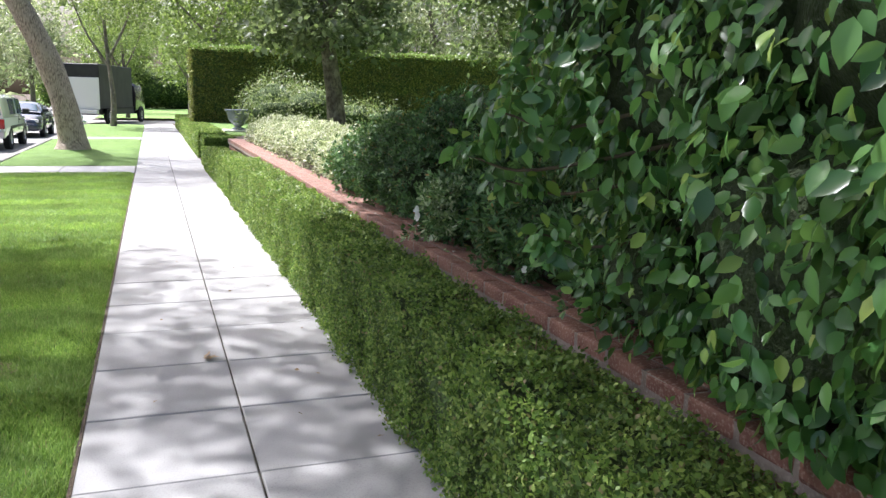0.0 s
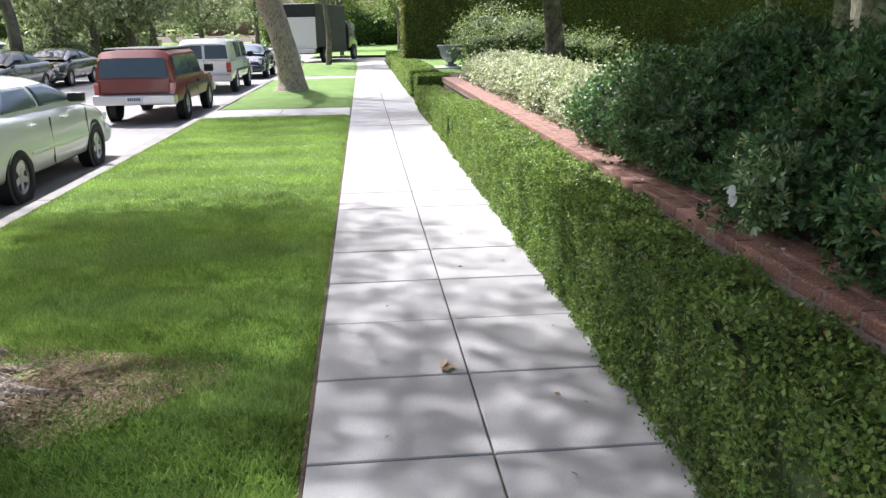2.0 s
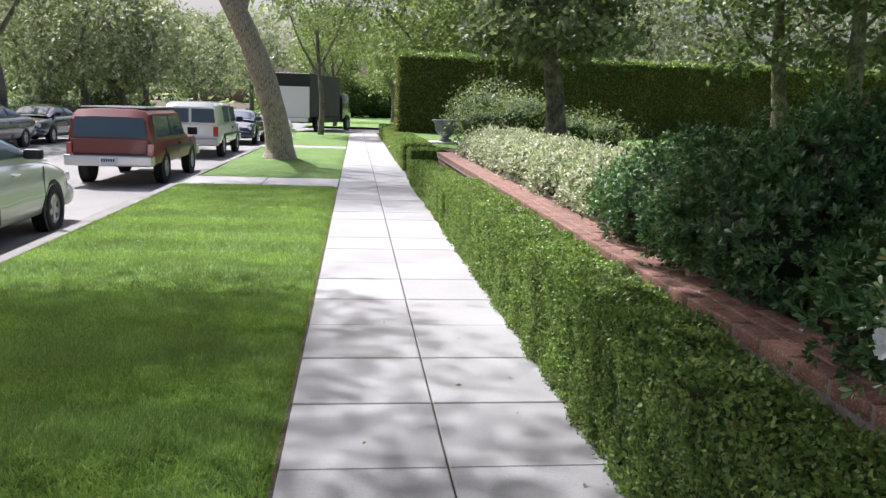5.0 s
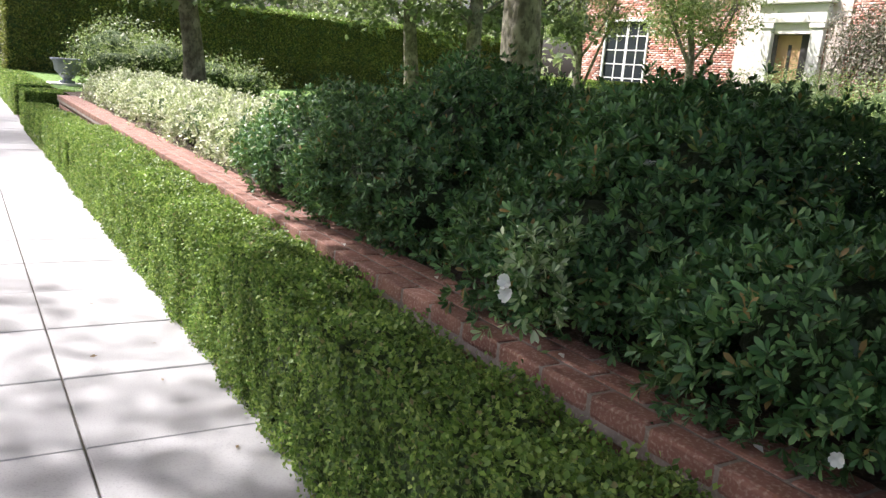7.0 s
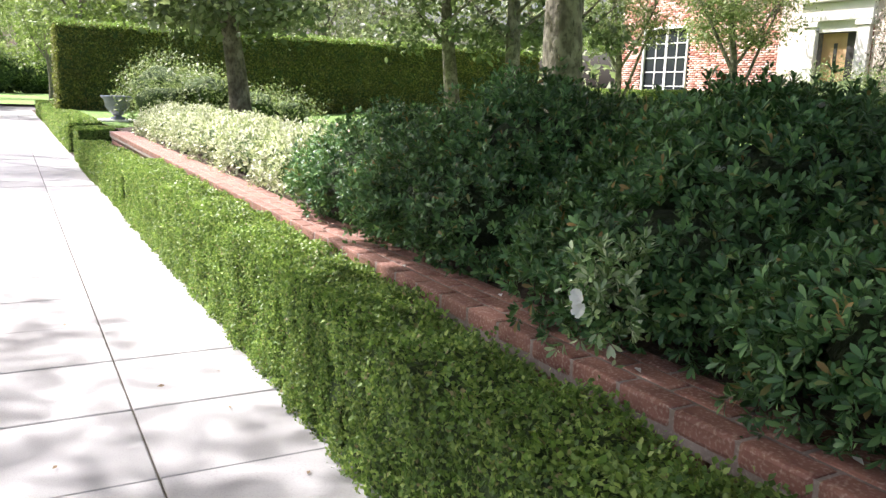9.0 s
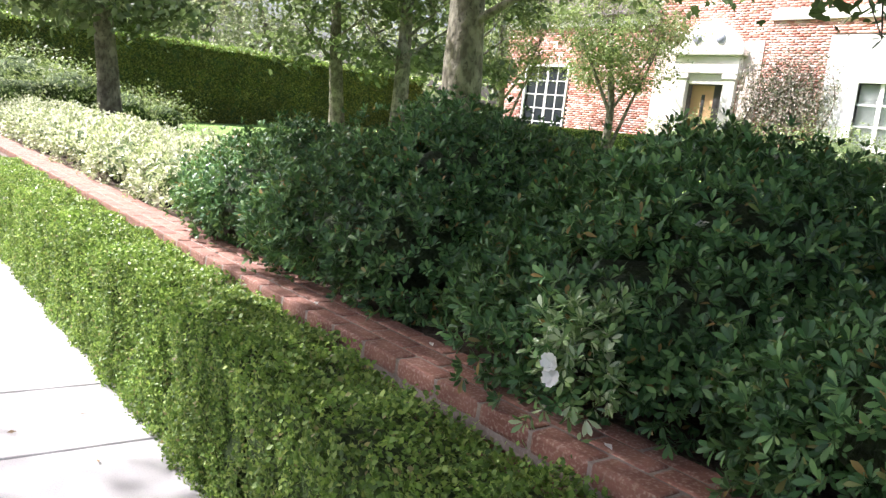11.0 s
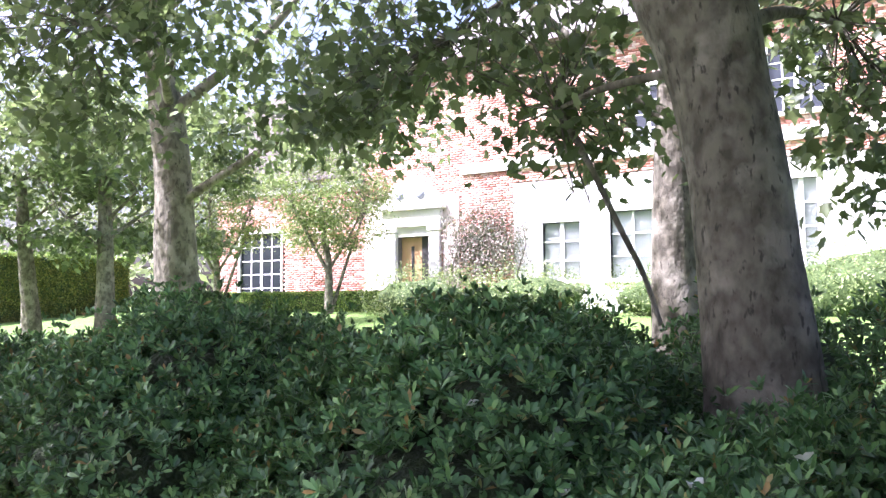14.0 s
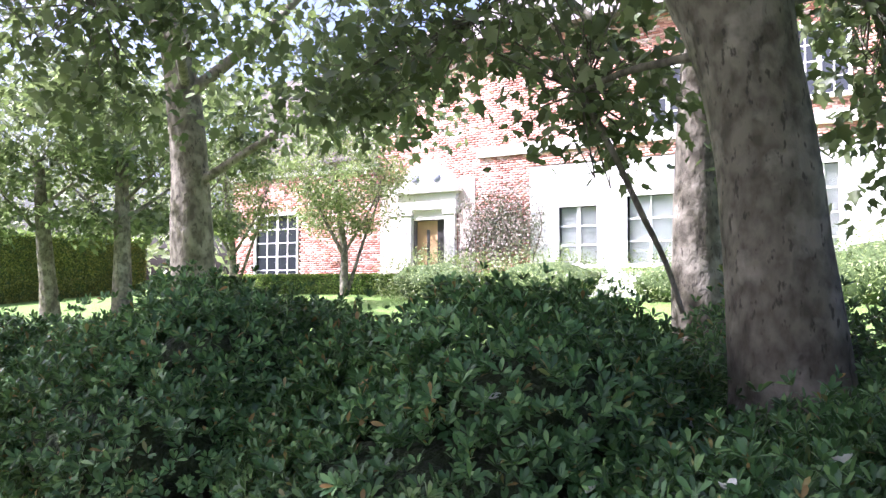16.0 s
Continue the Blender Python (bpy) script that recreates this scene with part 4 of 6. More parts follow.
for i, (x, y, r, lean, cz) in enumerate(((3.65, 15.2, .2, -.35, 3.2), (9.55, 17.3, .19, -.35, 3.6), (9.95, 15.2, .2, -.1, 3.8), (12.9, 16.8, .2, 0, 4.2))):
    z = garden_z(x)
    tree("small garden tree with grey trunk on the lawn", [(x, y, z - .05), (x + lean * .2, y, z + .9), (x + lean * .6, y, z + 2.0), (x + lean, y, z + 3.6)], (r * 1.3, r, r * .85, r * .6),
         [([(x + lean * .5, y, z + 1.9), (x - 1, y + .2, z + 2.8)], .06, .02), ([(x + lean * .6, y, z + 2.2), (x + .9, y - .3, z + 3.0)], .06, .02), ([(x + lean * .7, y, z + 2.6), (x, y - 1.0, z + 3.2)], .05, .02)],
         [((x + lean, y, z + cz + .5), (2.3, 2.3, 1.3), 44), ((x + lean, y - .3, z + 2.3), (1.7, 1.7, .35), 20 if i == 0 else 8)], 8000 if i == 0 else 4800, 0.17, LOBED, PLANE_LEAF, BARK_GREY, 80 + i, .4, 12, group="small trees on the lawn")
for i, (x, y) in enumerate(((18.0, 16.1), (17.6, 20.6))):
    z = garden_z(x)
    tree("pale-leaved crape myrtle with several slim stems by the house", [(x, y, z - .05), (x, y, z + 1.4), (x - .1, y + .1, z + 2.4), (x - .2, y + .2, z + 3.6)], (.14, .11, .09, .05),
         [([(x + .1, y, z), (x + .5, y - .3, z + 1.6), (x + .9, y - .6, z + 3.0)], .06, .03), ([(x, y, z + 1.2), (x - .4, y + .5, z + 2.4), (x - .6, y + 1, z + 3.4)], .06, .03), ([(x, y, z + 1.3), (x + .3, y - .6, z + 2.4), (x + .4, y - 1.1, z + 3.3)], .05, .02)],
         [((x, y, z + 3.9), (2.1, 2.1, 1.5), 110), ((x, y, z + 2.5), (1.6, 1.6, .6), 34)], 13000, 0.13, OVAL, LIME_LEAF, BARK_GREY, 90 + i, .32, 10, group="crape myrtles")

# ---- the brick house ----
FX, HZ = 21.0, garden_z(21.0)
OPENINGS = [(21.05, 23.2, 1.6, 4.15), (14.42, 15.68, HZ + .1, 3.7), (9.2, 10.4, 2.2, 3.87), (6.35, 8.3, 2.2, 4.08), (2.95, 3.7, 2.2, 4.6), (6.7, 7.6, 5.95, 7.5), (2.7, 4.0, 6.3, 8.0)]


def pierced_wall(name, x0, x1, y0, y1, z0, z1, openings, material, parent):
    """A wall with openings that go through it."""
    ys = sorted({y0, y1, *[v for o in openings for v in o[:2]]})
    bm = bmesh.new()
    for a, b in zip(ys, ys[1:]):
        holes = sorted((o[2], o[3]) for o in openings if o[0] < (a + b) / 2 < o[1])
        z = z0
        for h0, h1 in holes:
            add_box(bm, x0, x1, a, b, z, h0)
            z = h1
        add_box(bm, x0, x1, a, b, z, z1)
    return part(name, bm, material, parent)


house = thing("house", (FX, 10, HZ), "two-storey red brick house with white stone trim", "house")


def hpart(name, bm, material, parent=None, label="", smooth=False):
    p = parent or house
    if p is house:
        bmesh.ops.translate(bm, vec=(-FX, -10, -HZ), verts=bm.verts)
    return part(name, bm, material, p, label, smooth)


w = pierced_wall("wall", FX + .02, FX + .3, -8, 17.25, HZ - .6, 9.2, OPENINGS, MORTAR, None)
w.data.transform(Matrix.Translation((-FX, -10, -HZ)))
w.parent = house
w = pierced_wall("wing_wall", FX + .02, FX + .3, 17.25, 24.6, HZ - .6, 5.6, OPENINGS[:1], MORTAR, None)
w.data.transform(Matrix.Translation((-FX, -10, -HZ)))
w.parent = house
hpart("side_wall", box(FX + .3, FX + 9, 24.3, 24.6, HZ - .6, 5.6), HOUSE_BRICK)
hpart("end_wall", box(FX + .3, FX + 9, 17.0, 17.25, HZ - .6, 9.2), HOUSE_BRICK)
hpart("wing_roof", box(FX - .3, FX + 9.2, 17.27, 24.9, 5.87, 6.0, .02), ROOF_SLATE)
hpart("back_wall", box(FX + 8.7, FX + 9, -8, 24.3, HZ - .6, 5.6), STUCCO)
hpart("floor_slab", box(FX + .3, FX + 8.7, -8, 24.3, HZ - .4, HZ + .08), DARK_DOOR)
hpart("upper_floor", box(FX + .3, FX + 8.7, -8, 16.9, 5.2, 5.4), STUCCO)
roof = bmesh.new()
pts = [(FX - .5, -8.5, 9.2), (FX - .5, 17.7, 9.2), (FX + 4.5, 14.5, 12.4), (FX + 4.5, -5, 12.4), (FX + 9.5, -8.5, 9.2), (FX + 9.5, 17.7, 9.2)]
vs = [roof.verts.new(p) for p in pts]
for f in ((0, 1, 2, 3), (5, 4, 3, 2), (0, 3, 4), (1, 5, 2), (0, 4, 5, 1)):
    roof.faces.new([vs[i] for i in f])
hpart("roof", roof, ROOF_SLATE)
# brick courses, each brick standing a little off the joints
rng = np.random.default_rng(7)
bl, bh, gap = 0.215, 0.0665, 0.010
cy, cz = [], []
for k in range(int((9.1 - HZ + .4) / (bh + gap))):
    z = HZ - .4 + k * (bh + gap)
    y = 0.6 - 0.1125 * (k % 2)
    ys = np.arange(y, 24.35, bl + gap)
    ok = np.ones(len(ys), bool)
    ok &= ~((z > 5.5) & (ys + bl > 17.25))
    ok &= ~((z < 5.1) & (ys < 11.15))
    for a, b, c, d in OPENINGS:
        ok &= ~((ys + bl > a - .02) & (ys < b + .02) & (z + bh > c - .02) & (z < d + .02))
    cy.append(ys[ok]), cz.append(np.full(ok.sum(), z))
cy, cz = np.concatenate(cy), np.concatenate(cz)
q = len(cy)
out = FX - rng.uniform(.004, .012, q)
y0, y1, z0, z1, xb = cy - 10, cy + bl - 10, cz - HZ, cz + bh - HZ, np.full(q, .022)
xf = out - FX
V = np.stack([np.stack(c, 1) for c in ((xf, y0, z0), (xf, y1, z0), (xf, y1, z1), (xf, y0, z1), (xb, y0, z0), (xb, y1, z0), (xb, y1, z1), (xb, y0, z1))], 1)
F = np.array([(0, 3, 2, 1), (0, 1, 5, 4), (1, 2, 6, 5), (2, 3, 7, 6), (3, 0, 4, 7)])[None] + (np.arange(q) * 8)[:, None, None]
# Mixed brick colours lightened to stand in for sun glare on the wall.
BRICK_MIX = leafy("mixed_brick", (0.42, 0.17, 0.125), (0.60, 0.33, 0.26), (0.74, 0.58, 0.51), 0.85, 0.0, 0.6, 0.3)
mesh_np("brickwork", V.reshape(-1, 3), F.reshape(-1, 4), BRICK_MIX, house, "red and pinkish mixed brick, coloured paler for sun glare", "stuff")


def window(name, y0, y1, z0, z1, cols, rows, blind=False, border=.09):
    """A white sash window set in the wall, with its bars and panes."""
    o = thing(name, (FX, y0, z0))
    o.parent = house
    o.matrix_world = pose(FX, y0, z0)
    o.location = (0, y0 - 10, z0 - HZ)
    W, H = y1 - y0, z1 - z0
    fr = bmesh.new()
    for b in ((-border, 0, -border, H + border), (W, W + border, -border, H + border), (0, W, H, H + border)):
        add_box(fr, -.05, .14, b[0], b[1], b[2], b[3], .01)
    part("window_frame", fr, WHITE_PAINT, o)
    part("window_sill", box(-.12, .1, -border - .05, W + border + .05, -.12, -.002, .015), STONE_TRIM, o)
    pw, ph = W / cols, H / rows
    for i in range(1, cols):
        t = .055 if (cols % 2 == 0 and i == cols // 2) else .02
        part("glazing_bar", box(.04, .085, i * pw - t, i * pw + t, 0, H), WHITE_PAINT, o)
    for j in range(1, rows):
        part("glazing_bar", box(.045, .08, 0, W, j * ph - .018, j * ph + .018), WHITE_PAINT, o)
    for i in range(cols):
        for j in range(rows):
            part("pane", box(.06, .066, i * pw, (i + 1) * pw, j * ph, (j + 1) * ph), GLASS_DARK if not blind else GLASS_CLEAR, o)
    if blind:
        part("blind", box(.12, .13, 0.01, W - .01, 0.02, H - .01), BLIND, o, "drawn pale blind")
    return o


GLASS_CLEAR = plain("clear_glass", (0.9, 0.93, 0.92), 0.02, 0.0, 0.0, 1.0)
window("window", *OPENINGS[0], 4, 5)
window("window", *OPENINGS[2], 2, 3, True, .16)
window("window", *OPENINGS[3], 3, 3, True, .16)
window("window", *OPENINGS[4], 2, 4, True, .12)
window("window", *OPENINGS[5], 2, 4)
window("window", *OPENINGS[6], 4, 4)
# entrance: pale stone surround, entablature and broken pediment, with the door ajar
for a, b in ((13.98, 14.40), (15.70, 16.15)):
    hpart("pilaster", box(FX - .16, FX + .0, a, b, HZ, 3.85, .02), STONE_TRIM)
    hpart("capital", box(FX - .2, FX + .0, a - .05, b + .05, 3.85, 4.0, .02), STONE_TRIM)
hpart("painted_panel", box(FX - .035, FX - .014, 16.2, 17.1, HZ, 5.0, .005), WASHED_BRICK, None, "limewashed brick panel beside the entrance")
hpart("painted_panel", box(FX - .035, FX - .014, 13.3, 13.93, HZ, 5.0, .005), WASHED_BRICK, None, "limewashed brick panel beside the entrance")
painted = [o for o in OPENINGS if o[1] < 11 and o[3] < 5]
cuts = sorted({-7.9, 11.36, *[v for o in painted for v in o[:2]]})
for ya, yb in zip(cuts, cuts[1:]):
    hole = [o for o in painted if o[0] < (ya + yb) / 2 < o[1]]
    spans = [(HZ - .1, hole[0][2]), (hole[0][3], 5.12)] if hole else [(HZ - .1, 5.12)]
    for za, zb in spans:
        hpart("painted_wall", box(FX - .012, FX + .019, ya, yb, za, zb), WHITE_PAINT)
hpart("lintel", box(FX - .08, FX + .1, 14.42, 15.68, 3.7, 4.0, .01), STONE_TRIM)
hpart("entablature", box(FX - .2, FX + .0, 13.9, 16.25, 4.0, 4.55, .03), STONE_TRIM)
hpart("cornice", box(FX - .34, FX + .0, 13.75, 16.4, 4.55, 4.72, .04, 2), STONE_TRIM)
ped = bmesh.new()
arch = [(y, 4.72 + .86 * math.sin(math.pi * (y + 1.25) / 2.5) ** .8) for y in np.linspace(-1.2, 1.2, 25)]
outline = [(-1.2, 4.722)] + arch + [(1.2, 4.722)]
front = [ped.verts.new((FX - .2, 15.08 + y, z)) for y, z in outline]
back = [ped.verts.new((FX - .014, 15.08 + y, z)) for y, z in outline]
ped.faces.new(front)
ped.faces.new(back[::-1])
for i in range(len(outline)):
    k = (i + 1) % len(outline)
    ped.faces.new((front[k], front[i], back[i], back[k]))
ped.faces.ensure_lookup_table()
bmesh.ops.inset_individual(ped, faces=[ped.faces[0]], thickness=.1, depth=-.06)
bmesh.ops.recalc_face_normals(ped, faces=ped.faces)
hpart("pediment", ped, STONE_TRIM)
for s in (-1, 1):
    sc = lathe([(.02, -.06), (.15, -.05), (.16, 0), (.15, .05), (.05, .07)], 20)
    bmesh.ops.rotate(sc, matrix=Matrix.Rotation(radians(90), 3, "Y"), verts=sc.verts)
    bmesh.ops.translate(sc, vec=(FX - .2, 15.08 + s * .42, 5.05), verts=sc.verts)
    hpart("scroll", sc, LEAD, None, "grey carved scroll ornament", True)
hpart("door_step", box(FX - .9, FX + .3, 14.1, 16.0, HZ - .3, HZ + .1, .02), STONE_TRIM)
door = hpart("door", box(FX + .16, FX + .21, 14.86, 15.68, HZ + .11, 3.69, .006), OAK, None, "pale wooden entrance door standing ajar")
dp = bmesh.new()
add_box(dp, FX + .145, FX + .16, 15.16, 15.28, HZ + .7, 3.4, .005)
bmesh.ops.translate(dp, vec=(-FX, -10, -HZ), verts=dp.verts)
part("door_light", dp, DARK_DOOR, door, "narrow dark glass strip")
hpart("door_leaf", box(FX + .12, FX + .17, 14.43, 14.84, HZ + .11, 3.69, .006), DARK_DOOR, None, "dark second door leaf")
hpart("string_course", box(FX - .1, FX - .014, .6, 13.2, 5.55, 5.86, .03, 2), STONE_TRIM)
hpart("string_course", box(FX - .1, FX - .014, 17.2, 24.6, 5.55, 5.86, .03, 2), STONE_TRIM)
# climber on the wall right of the door
climb = thing("climbing_plant", (FX - .1, 12.2, HZ), "climbing plant on the brick wall, leaves coloured pinkish for sun glare", "climber")
rng = np.random.default_rng(17)
n = 7000
yy, zz = rng.normal(12.3, .75, n), rng.normal(3.35, .62, n)
ok = (yy > 10.75) & (yy < 13.9) & (zz > HZ + .2) & (zz < 4.75)
P = np.stack([-.02 - .22 * rng.random(n), yy - 12.2, zz - HZ], 1)[ok]
Nl = unit(np.array([-1.0, 0, .5]) + .7 * rng.normal(size=P.shape))
# Pinkish tan put into the leaves for the glare of full sun.
CLIMB = leafy("climber_leaves", (0.07, 0.09, 0.045), (0.18, 0.17, 0.12), (0.42, 0.33, 0.28), 0.5, 0.25, 1.5)
scatter("foliage", P, Nl, np.cross(Nl, rand_unit(rng, len(P))) + np.array([0, 0, -.5]), .10 * rng.uniform(.6, 1.2, len(P)), OVAL, CLIMB, climb)
for k in range(5):
    y = -1.2 + k * .6
    v, f = tube(smooth_line([(-.03, y, 0), (-.05, y + .2, 1.0), (-.04, y - .1, 2.0), (-.05, y + .1, 2.9)], 4), np.linspace(.03, .01, 13), 6)
    mesh_np("stem", v, f, TWIG, climb, smooth=True)

# ---- vehicles ----
PAINT_WHITE = plain("white_car_paint", (0.82, 0.82, 0.80), 0.25, 0.0, 1.0)
PAINT_RED = surface("faded_red_paint", (0.155, 0.018, 0.012), (0.20, 0.027, 0.018), 0.4, 1.0, 30.0, bump=0.05, coat=0.3)
PAINT_BLACK = plain("black_car_paint", (0.015, 0.016, 0.018), 0.2, 0.0, 1.0)
PAINT_NAVY = plain("navy_car_paint", (0.02, 0.028, 0.05), 0.2, 0.0, 1.0)
PAINT_GREY = plain("grey_car_paint", (0.09, 0.095, 0.10), 0.25, 0.2, 1.0)
# Blue base colour stands in for the sky mirrored in the windows.
CAR_GLASS = plain("sky_reflect_car_glass", (0.08, 0.115, 0.16), 0.04, 0.0, 0.0)
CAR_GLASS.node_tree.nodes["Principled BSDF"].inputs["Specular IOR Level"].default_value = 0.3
RUBBER = surface("tyre_rubber", (0.018, 0.018, 0.018), (0.03, 0.03, 0.03), 0.85, 8.0, 60.0)
ALLOY = plain("alloy_rim", (0.55, 0.55, 0.56), 0.35, 0.9)
CHROME = plain("chrome", (0.55, 0.55, 0.56), 0.3, 1.0)
SEAM = plain("panel_gap", (0.16, 0.16, 0.16), 0.7)
PLASTIC = plain("black_plastic", (0.03, 0.03, 0.032), 0.55)
TAIL_RED = plain("red_lens", (0.35, 0.02, 0.02), 0.15, 0.0, 1.0)
LENS = plain("clear_lens", (0.75, 0.76, 0.78), 0.12, 0.0, 1.0)
PLATE = plain("number_plate", (0.72, 0.72, 0.70), 0.5)
PLATE_INK = plain("plate_bars", (0.05, 0.06, 0.16), 0.6)
TARP = surface("black_box_panel", (0.012, 0.012, 0.012), (0.03, 0.03, 0.03), 0.6, 2.0, 20.0)


def loft(stations, shape, caps=True):
    """Closed cross-sections along y, each (y, low, top, half width), of the half shape (across, up) in 0..1."""
    bm = bmesh.new()
    rings = []
    for y, lo, hi, w in stations:
        half = [(a * w, lo + b * (hi - lo)) for a, b in shape]
        ring = [(x, z) for x, z in half] + [(-x, z) for x, z in half[::-1]]
        rings.append([bm.verts.new((x, y, z)) for x, z in ring])
    for a, b in zip(rings, rings[1:]):
        for i in range(len(a)):
            bm.faces.new((a[i], b[i], b[(i + 1) % len(a)], a[(i + 1) % len(a)]))
    if caps:
        bm.faces.new(rings[0])
        bm.faces.new(rings[-1][::-1])
    bmesh.ops.recalc_face_normals(bm, faces=bm.faces)
    return bm


BODY = [(.82, 0), (.97, .12), (1, .45), (.985, .72), (.93, .93), (.80, .995), (.35, 1.03)]
CABIN = [(1, 0), (.985, .3), (.90, .86), (.80, .97), (.45, 1.02)]


def rounded(ob):
    """Rounds a pressed-metal shape."""
    m = ob.modifiers.new("round", "SUBSURF")
    m.levels = m.render_levels = 2
    return ob


def quad(name, pts, thick, material, parent, label=""):
    """A flat pane of that thickness with the corners given in order."""
    p = [Vector(q) for q in pts]
    n = (p[1] - p[0]).cross(p[3] - p[0]).normalized() * thick
    bm = bmesh.new()
    a = [bm.verts.new(q + n) for q in p]
    b = [bm.verts.new(q) for q in p]
    bm.faces.new(a), bm.faces.new(b[::-1])
    for i in range(len(p)):
        bm.faces.new((a[i], b[i], b[(i + 1) % len(p)], a[(i + 1) % len(p)]))
    bmesh.ops.recalc_face_normals(bm, faces=bm.faces)
    return part(name, bm, material, parent, label)


def wheels(car, w, ys, r, rim=ALLOY):
    first = None
    for y in ys:
        for s in (1, -1):
            o = thing("wheel")
            o.parent = car
            o.location, o.rotation_euler = (s * (w - .10), y, r), (0, radians(90 * s), 0)
            if first is None:
                first = [part("tyre", lathe([(r * .60, -.09), (r * .95, -.10), (r, -.07), (r, .07), (r * .95, .10), (r * .62, .10), (r * .60, .06)], 28), RUBBER, o, smooth=True),
                         part("rim", rim_mesh(r * .62), rim, o)]
            else:
                for k in first:
                    c = k.copy()
                    c.parent = o
                    scene.collection.objects.link(c)
        for s in (1, -1):
            arch = lathe([(r * 1.10, -.02), (r * 1.14, .004), (r * 1.02, .012), (r * .9, -.01)], 28)
            bmesh.ops.rotate(arch, matrix=Matrix.Rotation(radians(90 * s), 3, "Y"), verts=arch.verts)
            bmesh.ops.translate(arch, vec=(s * (w - .02), y, r * 1.04), verts=arch.verts)
            part("wheel_arch", arch, PLASTIC, car)


def rim_mesh(r):
    bm = lathe([(r, .055), (r, .085), (r * .88, .09), (r * .80, .05), (r * .3, .05), (r * .25, .085), (.01, .09)], 24)
    for k in range(5):
        add_box(bm, r * .2, r * .9, -.035, .035, .05, .08)
        bmesh.ops.rotate(bm, matrix=Matrix.Rotation(2 * math.pi * k / 5, 3, "Z"), verts=list(bm.verts)[-8:], cent=(0, 0, 0))
    return bm


CABIN_Y = [-1.85, -1.6, -1.3, -1.0, -.7, -.2, .2, .5, .8, 1.1, 1.4]
CABIN_Z = [.945, 1.04, 1.175, 1.28, 1.335, 1.35, 1.335, 1.28, 1.17, 1.05, .945]


def cabin_high(y):
    return sum(float(np.interp(y + d, CABIN_Y, CABIN_Z)) for d in (-.09, -.03, .03, .09)) / 4


def cabin_side(y, z, grow=0.0):
    """Half width of the glasshouse at y and height z."""
    h = cabin_high(y) + grow - .90
    f = min(.999, max(0.0, (z - .90) / h))
    return (.755 + grow) * (1 - f ** 3.2) ** (1 / 3.2) * (1 - .30 * (z - .90))


def cabin_top(x, y, grow=0.0):
    """Height of the glasshouse over x, y."""
    h, z = cabin_high(y) + grow - .90, cabin_high(y)
    for _ in range(6):
        w = (.755 + grow) * (1 - .30 * (z - .90))
        z = .90 + h * max(0.0, 1 - min(1.0, abs(x) / w) ** 3.2) ** (1 / 3.2)
    return z


def sheet_part(name, rows, material, parent, thick=0.0, label=""):
    """A curved panel from rows of points."""
    nv = len(rows[0])
    V = [p for r in rows for p in r]
    F = [(i * nv + j, (i + 1) * nv + j, (i + 1) * nv + j + 1, i * nv + j + 1) for i in range(len(rows) - 1) for j in range(nv - 1)]
    ob = mesh_np(name, V, F, material, parent, label, smooth=True)
    if thick:
        m = ob.modifiers.new("thick", "SOLIDIFY")
        m.thickness, m.offset = thick, 0.0
    return ob


def curved_block(name, line, z0, z1, deep, material, parent, label=""):
    """A lens or strip that follows a line of (x, y) round a corner of the car."""
    bm = bmesh.new()
    pts = [Vector((x, y)) for x, y in line]
    rings = []
    for i, p in enumerate(pts):
        d = (pts[min(i + 1, len(pts) - 1)] - pts[max(i - 1, 0)]).normalized()
        n = Vector((-d.y, d.x)) * deep
        rings.append([bm.verts.new((q.x, q.y, z)) for q, z in ((p, z0), (p, z1), (p + n, z1), (p + n, z0))])
    for a, b in zip(rings, rings[1:]):
        for k in range(4):
            bm.faces.new((a[k], a[(k + 1) % 4], b[(k + 1) % 4], b[k]))
    bm.faces.new(rings[0][::-1])
    bm.faces.new(rings[-1])
    bmesh.ops.recalc_face_normals(bm, faces=bm.faces)
    return part(name, bm, material, parent, label)


